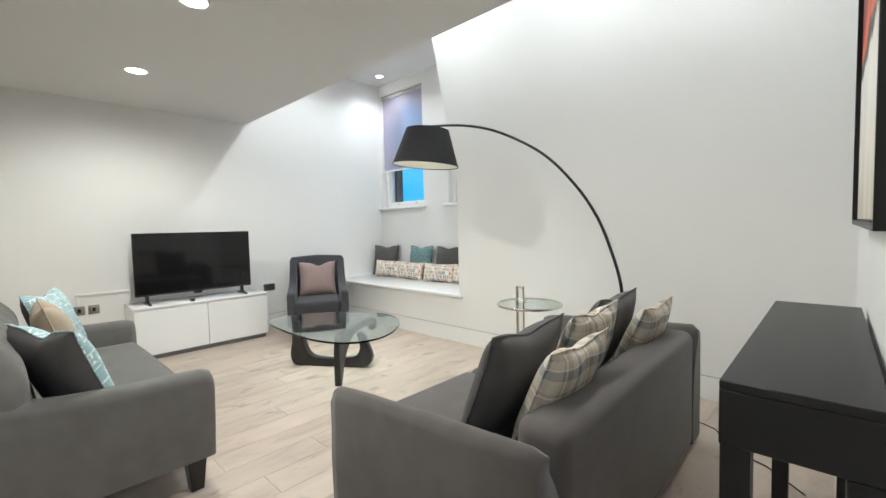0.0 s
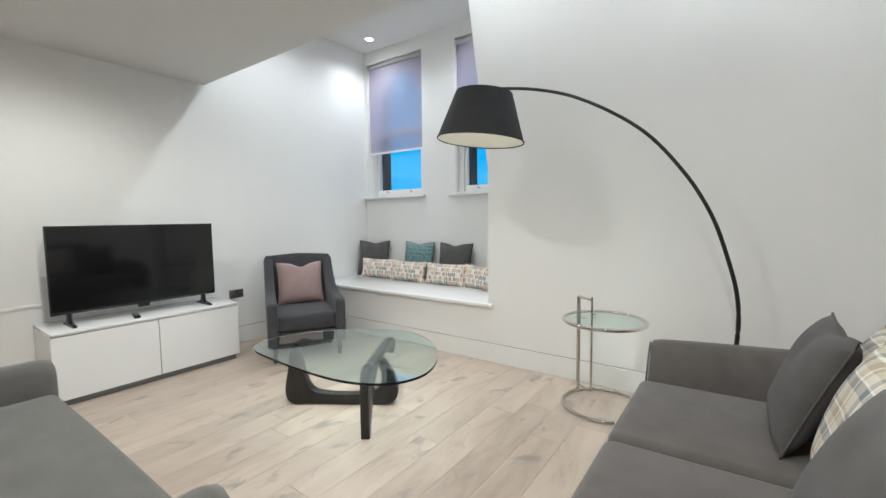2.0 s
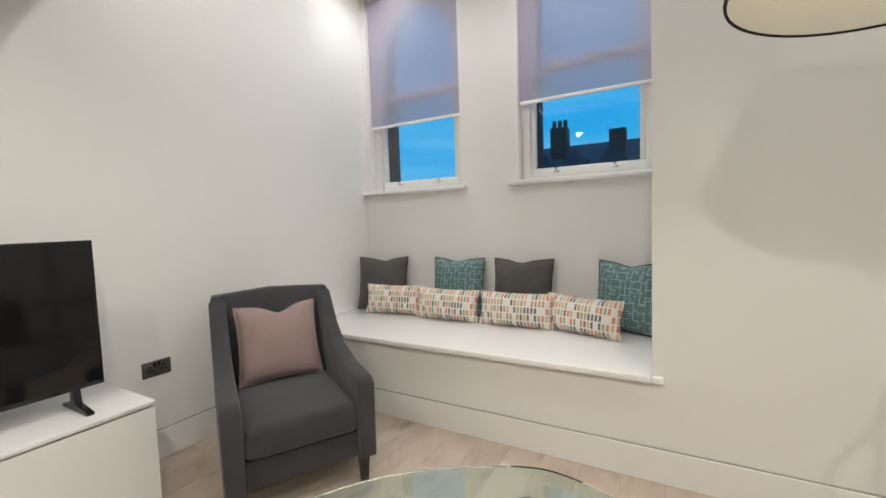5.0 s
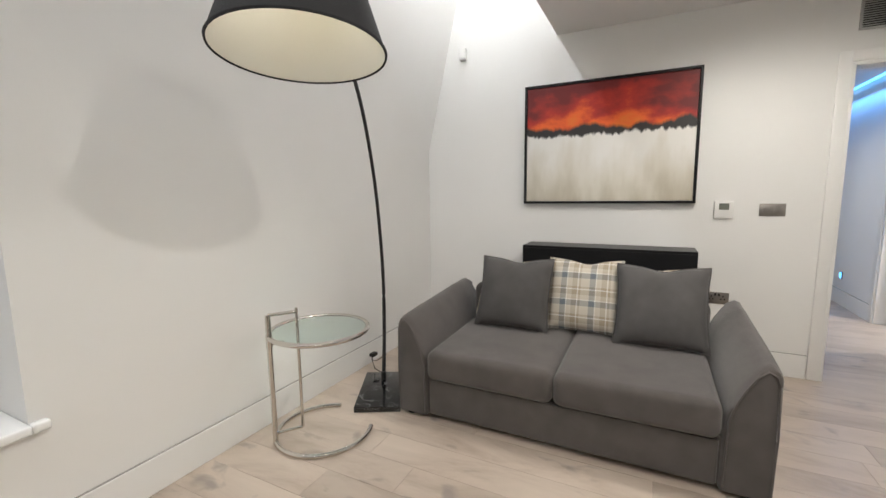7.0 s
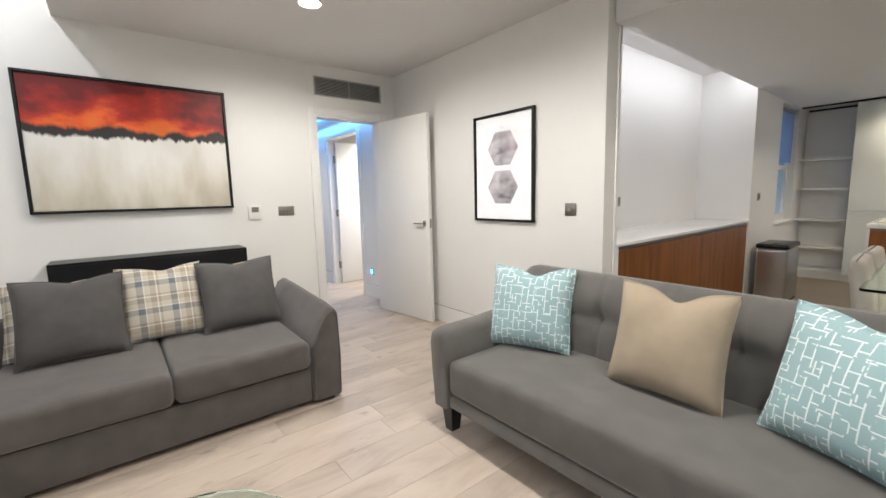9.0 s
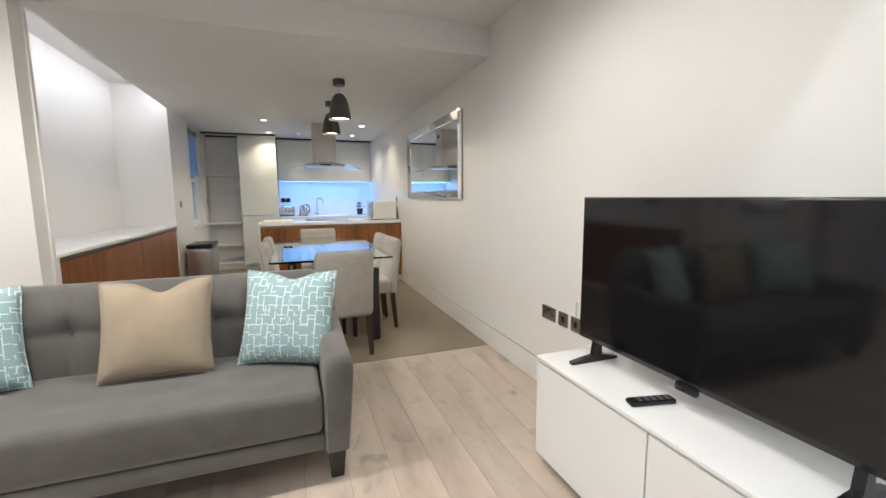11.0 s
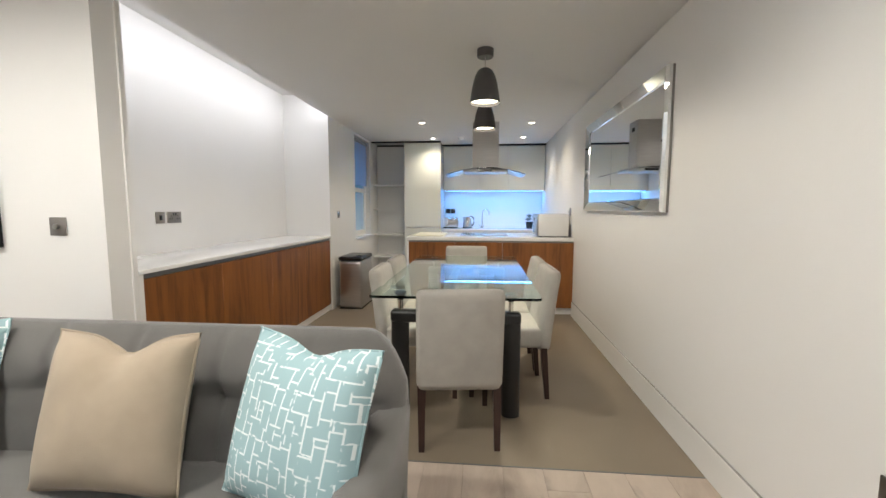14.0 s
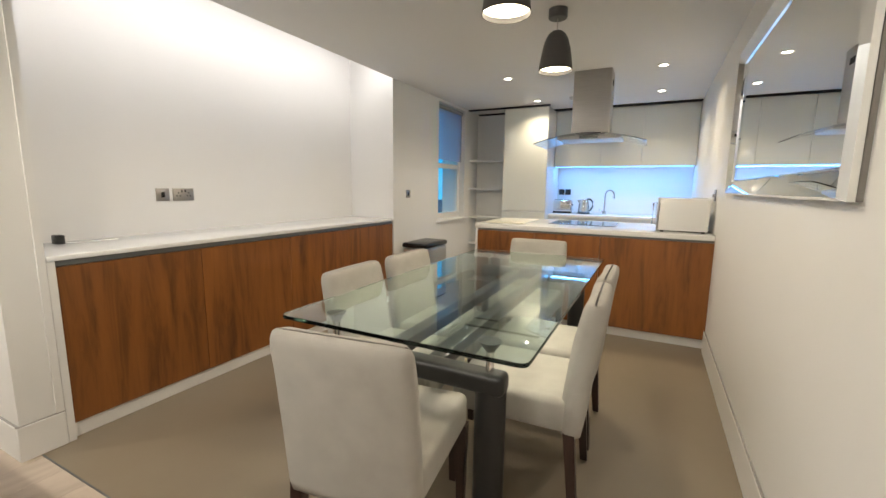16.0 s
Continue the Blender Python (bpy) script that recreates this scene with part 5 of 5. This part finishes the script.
def dining_table():
    t = thing("dining_table", pose(TX, (TY0 + TY1) / 2, 0), "long glass dining table on a black metal frame", "dining table")
    hl, hw2 = (TY1 - TY0) / 2, 0.492
    rc_ = 0.03
    out = [(sx_ * (hw2 - rc_) + rc_ * math.cos(a + q), sy_ * (hl - rc_) + rc_ * math.sin(a + q)) for sx_, sy_, q in ((1, 1, 0), (-1, 1, math.pi / 2), (-1, -1, math.pi), (1, -1, 1.5 * math.pi)) for a in (math.pi / 12 * k for k in range(7))]
    part("glass_top", prism(out, "z", 0.735, 0.750), green_glass, t, "thick clear glass top").visible_shadow = False
    eg = bmesh.new()
    lo = [eg.verts.new((x * 1.002, y * 1.001, 0.737)) for x, y in out]
    hi = [eg.verts.new((x * 1.002, y * 1.001, 0.748)) for x, y in out]
    for k in range(len(out)):
        eg.faces.new((lo[k], lo[(k + 1) % len(out)], hi[(k + 1) % len(out)], hi[k]))
    part("glass_edge", eg, edge_glass, t, "dark green polished edge")
    for y in (-hl + 0.14, hl - 0.14):
        for x in (-0.335, 0.335):
            lg = rod(bmesh.new(), (0, 0, 0), (0, 0, 0.60), 0.055, n=24)
            for v in lg.verts:
                v.co.y *= 0.75
            part("leg", lg, black_paint, t, "black oval metal leg").matrix_basis = pose(x, y, 0)
        bm = bx(-0.39, 0.39, -0.042, 0.042, 0.565, 0.64, 0.022, 4)
        part("end_beam", bm, black_paint, t).matrix_basis = pose(0, y, 0)
        for x in (-0.33, 0.33):
            c = rod(bmesh.new(), (x, y, 0.64), (x, y, 0.70), 0.014, n=14)
            part("support", c, chrome, t, "chrome support")
            part("glass_pad", rod(bmesh.new(), (x, y, 0.70), (x, y, 0.7345), 0.016, 0.04, 18), black_paint, t)
    for x in (-0.10, 0.10):
        part("long_beam", bx(x - 0.035, x + 0.035, -hl + 0.18, hl - 0.18, 0.575, 0.63, 0.012), black_paint, t)


dining_table()


def dining_chair():
    c = thing("dining_chair", pose(-4.135, -1.005, 0, 0, 0, 7), "oatmeal linen dining chair on dark brown legs", "dining chair", "chairs round the table")
    st = bx(-0.215, 0.215, -0.27, 0.20, 0.34, 0.475, 0.028, 4)
    part("seat", st, chair_cloth, c, smooth=60)
    secs = []
    for z, y0, y1, w in ((0.33, 0.17, 0.245, 0.212), (0.36, 0.165, 0.25, 0.22), (0.5, 0.175, 0.265, 0.22), (0.7, 0.20, 0.288, 0.22), (0.80, 0.222, 0.304, 0.219), (0.825, 0.227, 0.304, 0.217), (0.842, 0.235, 0.300, 0.212), (0.850, 0.248, 0.290, 0.202)):
        e = 0.025
        secs.append([(-w, y0 + e, z), (-w + e, y0, z), (0, y0 + 0.006, z), (w - e, y0, z), (w, y0 + e, z), (w, y1 - e, z), (w - e, y1, z), (0, y1 + 0.003, z), (-w + e, y1, z), (-w, y1 - e, z)])
    part("backrest", loft(bmesh.new(), secs), chair_cloth, c, smooth=85)
    for x in (-0.195, 0.195):
        for y, tilt in ((-0.26, 0), (0.205, 0.03)):
            part("leg", loft(bmesh.new(), [[(x + a * r, y + b * r + (tilt if z == 0 else 0), z) for a, b in ((-1, -1), (1, -1), (1, 1), (-1, 1))] for r, z in ((0.015, 0), (0.021, 0.345))]), brown_leg, c, "dark brown wooden leg")
    return c


# the chair's back is towards local +y
chair = dining_chair()
for x, y, rz in ((-4.465, -1.605, 92), (-4.455, -2.09, 90), (-3.835, -1.555, -88), (-3.835, -2.07, -90), (-4.11, -2.88, 180)):
    copy_thing(chair, pose(x, y, 0, 0, 0, rz))


# mirror with bevelled mirror frame
mi = thing("wall_mirror", pose(WX, -2.13, 1.638, 0, 0, 90), "large rectangular wall mirror with an angled mirror border", "mirror")
mw, mh, fb = 0.90, 0.412, 0.085
part("backing", bx(-mw, mw, -0.014, 0, -mh, mh), plate_steel, mi)
part("mirror_glass", bx(-mw + fb, mw - fb, -0.022, -0.014, -mh + fb, mh - fb), mirror_mat, mi)
O = [(-mw, -mh), (mw, -mh), (mw, mh), (-mw, mh)]
I = [(-mw + fb, -mh + fb), (mw - fb, -mh + fb), (mw - fb, mh - fb), (-mw + fb, mh - fb)]


def mitre(o, i, s):
    return (o[0] + (i[0] - o[0]) * s, o[1] + (i[1] - o[1]) * s)


for k in range(4):
    o1, o2, i1, i2 = O[k], O[(k + 1) % 4], I[k], I[(k + 1) % 4]
    bm = bmesh.new()
    rows_ = []
    for s, y in ((0.0, -0.012), (0.0, -0.030), (0.10, -0.048), (0.88, -0.028), (1.0, -0.017)):
        a, b = mitre(o1, i1, s), mitre(o2, i2, s)
        rows_.append((bm.verts.new((a[0], y, a[1])), bm.verts.new((b[0], y, b[1]))))
    for p, q in zip(rows_, rows_[1:]):
        bm.faces.new((p[0], p[1], q[1], q[0]))
    part("frame_bevel", bm, mirror_mat, mi, "bevelled mirror strip", smooth=5)

bn = thing("pedal_bin", pose(-2.66, -3.92, 0), "brushed steel bin with a black lid", "bin")
part("body", bx(-0.145, 0.145, -0.25, 0.25, 0.01, 0.60, 0.03, 4), steel, bn)
part("lid", bx(-0.15, 0.15, -0.255, 0.255, 0.602, 0.655, 0.02, 3), black_plastic, bn, "black plastic lid")
part("foot_plate", bx(-0.14, 0.14, -0.245, 0.245, 0, 0.012), black_plastic, bn)

# ---- kitchen ----
isl = thing("kitchen_island", pose(-4.355, -3.62, 0), "kitchen island with walnut front and white top", "kitchen island")
h = 0.975
part("plinth", bx(-h, h - 0.03, -0.94, -0.05, 0, 0.08), trim_paint, isl, "white plinth")
part("carcass", bx(-h, h - 0.022, -0.96, -0.022, 0.08, 0.85), lacquer, isl)
part("end_panel", bx(h - 0.021, h, -0.96, 0.0, 0, 0.865), lacquer, isl, "white end panel")
part("finger_rail", bx(-h, h - 0.022, -0.95, -0.012, 0.851, 0.868), grey_strip, isl)
part("worktop", bx(-h, h + 0.005, -0.97, 0.006, 0.869, 0.91, 0.004), stone_top, isl, "white composite worktop")
for a, b in ((-h, -0.16), (-0.157, 0.40), (0.403, h - 0.022)):
    part("front_panel", bx(a, b, -0.021, 0.0, 0.085, 0.85, 0.0015, 1), walnut, isl, "walnut veneer panel")
hb = thing("induction_hob", pose(-4.30, -4.22, 0.91), "black glass hob set in the island", "hob")
part("glass", bx(-0.30, 0.30, -0.25, 0.25, 0, 0.005, 0.001, 1), screen, hb)
cbd = thing("chopping_board", pose(-3.62, -4.05, 0.91), "cream chopping board on the island", "chopping board")
part("board", bx(-0.19, 0.19, -0.30, 0.30, 0, 0.014, 0.004), mat("cream board", (0.75, 0.72, 0.60), 0.4), cbd)

mw_ = thing("microwave", pose(-5.11, -3.95, 0.91), "white and steel microwave on the island", "microwave")
part("body", bx(-0.18, 0.17, -0.22, 0.22, 0.012, 0.275, 0.008), lacquer, mw_)
part("front_panel", bx(0.171, 0.185, -0.22, 0.22, 0.012, 0.275, 0.004), steel, mw_, "steel front")
part("handle", tube(bmesh.new(), [(0.185, 0.15, 0.06), (0.215, 0.15, 0.06), (0.215, 0.15, 0.23), (0.185, 0.15, 0.23)], 0.007, 8), chrome, mw_)
for x in (-0.15, 0.14):
    for y in (-0.18, 0.18):
        part("foot", rod(bmesh.new(), (x, y, 0), (x, y, 0.013), 0.014, n=10), black_plastic, mw_)
plate("wall_socket", WX, -3.86, 1.21, "w", 0.09, 0.09, "brushed nickel socket with a black plug", "dimmer")

hood = thing("cooker_hood", pose(-4.31, -4.22, 0), "stainless island cooker hood with a curved glass canopy", "cooker hood")
part("chimney", bx(-0.165, 0.165, -0.14, 0.14, 1.76, DZ - 0.001, 0.004), steel, hood)
part("vent_slots", bx(-0.166, -0.1652, -0.05, 0.05, 2.20, 2.25), dark_gap, hood)
cv = bmesh.new()
up_, lo_ = [], []
for i in range(25):
    u = -1 + i / 12
    z = 1.755 - 0.085 * abs(u) ** 1.9
    up_.append((u * 0.49, z))
    lo_.append((u * 0.49, z - 0.008))
part("glass_canopy", prism(up_ + lo_[::-1], "y", -0.29, 0.29), glass("hood glass", (0.80, 0.90, 0.95)), hood, "arched clear glass canopy")
part("motor_box", bx(-0.28, 0.28, -0.20, 0.20, 1.705, 1.742, 0.01), steel, hood)
part("control_strip", bx(-0.08, 0.08, 0.2002, 0.203, 1.712, 1.735), black_plastic, hood)

# tall cabinet, open shelves, wall units, base run
tall = thing("tall_cabinet", pose(-3.30, -5.50, 0), "tall pale gloss cabinet hiding the fridge", "cabinet")
part("carcass", bx(-0.30, 0.30, -0.78, -0.022, 0.10, 2.30), lacquer, tall)
part("plinth", bx(-0.30, 0.30, -0.76, -0.06, 0, 0.10), lacquer, tall)
part("plinth_vent", bx(-0.22, -0.02, -0.0598, -0.057, 0.03, 0.08), black_plastic, tall, "dark vent slot")
part("door", bx(-0.298, 0.298, -0.021, 0, 0.105, 0.925, 0.002, 1), gloss_door, tall)
part("door", bx(-0.298, 0.298, -0.021, 0, 0.945, 2.30, 0.002, 1), gloss_door, tall)
shv = thing("open_shelves", pose(-2.725, -5.55, 0), "white open shelving beside the tall cabinet", "shelving")
part("back_panel", bx(-0.273, 0.273, -0.36, -0.34, 0, 2.3), trim_paint, shv)
for z in (0.10, 0.42, 0.80, 1.22, 1.62):
    part("shelf", bx(-0.273, 0.273, -0.34, -0.05, z, z + 0.022), trim_paint, shv)
part("plinth", bx(-0.273, 0.273, -0.34, -0.07, 0, 0.10), trim_paint, shv)
struct("trim_shadow_line", bx(WX, -2.46, -5.96, -5.90, DZ - 0.02, DZ - 0.001), dark_gap, "dark line above the wall units", "trim")
struct("trim_shadow_tall", bx(-3.60, -2.46, -5.55, -5.505, DZ - 0.018, DZ - 0.001), dark_gap, "dark line above the tall cabinet", "trim")
UX = (-3.605, -4.215, -4.71, -5.325)
for a, b in zip(UX, UX[1:]):
    w = abs(b - a) / 2
    wu = thing("wall_cabinet", pose((a + b) / 2, -5.95, 1.56), "pale gloss handleless wall cabinet", "cabinet", "wall cabinets")
    part("carcass", bx(-w, w, -0.348, -0.022, 0.0, 0.745), lacquer, wu)
    part("door", bx(-w + 0.002, w - 0.002, -0.021, 0, -0.012, 0.745, 0.002, 1), gloss_door, wu)
struct("worktop_strip", bx(WX + 0.02, -3.62, -6.03, -6.005, 1.545, 1.559), blue_led, "blue strip light below the wall cabinets", "strip light")
for a, b in ((-3.605, -4.2), (-4.2, -4.8), (-4.8, -5.325)):
    w = abs(b - a) / 2
    bu = thing("base_cabinet", pose((a + b) / 2, -5.70, 0), "pale gloss kitchen base cabinet", "cabinet", "base cabinets")
    part("carcass", bx(-w, w, -0.59, -0.022, 0.10, 0.86), lacquer, bu)
    part("plinth", bx(-w, w, -0.57, -0.06, 0, 0.10), lacquer, bu)
    part("door", bx(-w + 0.002, w - 0.002, -0.021, 0, 0.105, 0.84, 0.002, 1), gloss_door, bu)
wt = thing("worktop", pose(-4.465, -6.0, 0.862), "white worktop along the kitchen wall", "worktop")
part("slab", bx(-0.86, 0.86, -0.295, 0.31, 0, 0.04, 0.003), stone_top, wt)
struct("splashback", bx(-5.325, -3.605, KY + 0.001, KY + 0.008, 0.905, 1.555), lacquer, "white glass splashback", "splashback")

ts = thing("toaster", pose(-3.72, -6.08, 0.902), "polished steel toaster on the worktop", "toaster")
part("body", bx(-0.14, 0.14, -0.08, 0.08, 0.012, 0.19, 0.035, 5), chrome, ts)
part("base", bx(-0.13, 0.13, -0.075, 0.075, 0, 0.014), black_plastic, ts)
part("slot", bx(-0.11, 0.11, 0.012, 0.034, 0.189, 0.192), dark_gap, ts)
part("slot", bx(-0.11, 0.11, -0.034, -0.012, 0.189, 0.192), dark_gap, ts)
part("lever", bx(-0.152, -0.139, -0.015, 0.015, 0.11, 0.125, 0.003), black_plastic, ts)
kt = thing("kettle", pose(-4.02, -6.06, 0.902), "polished steel kettle with a black handle", "kettle")
part("body", lathe(bmesh.new(), [(0.001, 0.02), (0.078, 0.02), (0.08, 0.04), (0.070, 0.13), (0.055, 0.19), (0.05, 0.20), (0.001, 0.208)], 28), chrome, kt)
part("base", rod(bmesh.new(), (0, 0, 0), (0, 0, 0.02), 0.085, n=24), black_plastic, kt)
part("handle", tube(bmesh.new(), [(-0.04, 0, 0.205), (-0.08, 0, 0.205), (-0.112, 0, 0.17), (-0.115, 0, 0.10), (-0.09, 0, 0.05), (-0.07, 0, 0.045)], 0.012, 10), black_plastic, kt)
part("spout", rod(bmesh.new(), (0.05, 0, 0.165), (0.085, 0, 0.19), 0.02, 0.012, 12), chrome, kt)
tp = thing("kitchen_tap", pose(-4.28, -6.18, 0.902), "chrome swan-neck kitchen tap", "tap")
neck = [(0, 0, 0), (0, 0, 0.24)] + [(-0.06 + 0.06 * math.cos(a), 0.0, 0.26 + 0.07 * math.sin(a)) for a in (math.pi * k / 10 for k in range(11))] + [(-0.12, 0, 0.22)]
part("spout", tube(bmesh.new(), neck, 0.011, 12), chrome, tp)
part("base", rod(bmesh.new(), (0, 0, 0), (0, 0, 0.04), 0.024, n=18), chrome, tp)
part("lever", rod(bmesh.new(), (0.02, 0, 0.03), (0.07, 0, 0.06), 0.006, n=10), chrome, tp)
for x in (-3.66, -3.75):
    sk = thing("wall_socket", pose(x, KY + 0.008, 1.20, 0, 0, 180), "dark kitchen socket above the toaster", "socket")
    part("plate", bx(-0.04, 0.04, -0.01, 0, -0.04, 0.04, 0.002), black_plastic, sk)
kp = thing("plant_pot", pose(-5.1, -6.1, 0.902), "small dark leafy herb pot on the worktop", "plant")
part("pot", lathe(bmesh.new(), [(0.001, 0.0), (0.05, 0.0), (0.065, 0.12), (0.06, 0.12), (0.001, 0.1)], 20), black_plastic, kp)
lv = bmesh.new()
rnd = random.Random(4)
for k in range(60):
    a, e, r = rnd.uniform(0, 6.28), rnd.uniform(0.2, 1.5), rnd.uniform(0.03, 0.12)
    c = Vector((r * math.cos(a) * math.cos(e), r * math.sin(a) * math.cos(e), 0.13 + r * math.sin(e)))
    s = rnd.uniform(0.012, 0.026)
    d1 = Vector((rnd.uniform(-1, 1), rnd.uniform(-1, 1), rnd.uniform(-1, 1))).normalized() * s
    d2 = d1.orthogonal().normalized() * s * 0.5
    lv.faces.new([lv.verts.new(c + q) for q in (-d1, d2, d1, -d2)])
part("leaves", lv, mat("dark leaf", (0.03, 0.06, 0.05), 0.5, var=0.3), kp)

# ---- outside: dark roofs against the dusk ----
blg = tagged(new("apartment_building"), "dark town house with slate roof and chimneys", "building")
part("wall", bx(-13.5, -4.2, 26, 34, -12, 3.6), brick_dark, blg)
rf = part("roof", prism([(26 - 0.4, 3.6), (30, 6.0), (34.4, 3.6)], "x", -13.6, -4.1), slate, blg)
part("chimney", bx(-9.9, -8.9, 28, 29, 4.6, 6.9), brick_dark, rf)
part("chimney", bx(-6.4, -5.5, 28, 29, 4.6, 6.4), brick_dark, rf)
for x in (-9.75, -9.4, -9.05):
    part("chimney_pot", rod(bmesh.new(), (x, 28.5, 6.9), (x, 28.5, 7.4), 0.13, n=10), brick_dark, rf)
for x in (-12, -10, -8, -6):
    wdw = part("dormer", prism([(x - 0.6, 3.6), (x + 0.6, 3.6), (x + 0.6, 4.6), (x, 5.2), (x - 0.6, 4.6)], "y", 26.2, 28.5), slate, rf)
blg2 = tagged(new("apartment_building"), "low dark gabled house across the street", "building")
part("wall", bx(-4.0, 6.5, 24, 32, -12, 4.0), brick_dark, blg2)
part("roof", prism([(-4.2, 4.0), (-3.0, 4.9), (-1.2, 5.0), (0.4, 6.1), (2.0, 5.0), (4.0, 5.6), (6.8, 4.0)], "y", 23.7, 32.3), slate, blg2)
struct("ground", bx(-400, 400, -400, 400, -12.3, -12.0), slate, "dark street far below", "ground")

# ---- floor boards ----
floor = struct("floor", bx(WX, EX + 0.06, -0.66, NY, -0.0139, -0.004), board_gap, "limed oak board floor", "floor")
rnd = random.Random(11)
PW = 0.19


def boards(x0, x1, y0, y1, parent):
    x = x0
    while x < x1 - 0.01:
        xe = min(x + PW, x1)
        y = y0 - rnd.uniform(0, 1.7)
        while y < y1:
            ye = y + rnd.choice((1.5, 1.8, 2.1))
            a, b = max(y, y0), min(ye, y1)
            if b - a > 0.02:
                bm = bx(x + 0.0008, xe - 0.0008, a + 0.0008, b - 0.0008, -0.004, 0.0)
                ob = new("plank", mesh_of(bm, "plank", oak))
                ob.parent = parent
            y = ye
        x = xe


boards(WX, EX + 0.06, -0.655, NY - 0.001, floor)
floor_h = struct("floor_hall", bx(EX + 0.06, 4.1, -2.3, 1.1, -0.0139, -0.004), board_gap, "limed oak boards in the hall", "floor")
boards(EX + 0.06, 2.9, -2.25, 1.1, floor_h)
struct("threshold", bx(WX + 0.015, PX - 0.01, -0.661, -0.654, -0.004, 0.002), grey_strip, "thin metal strip between boards and tiles", "trim")
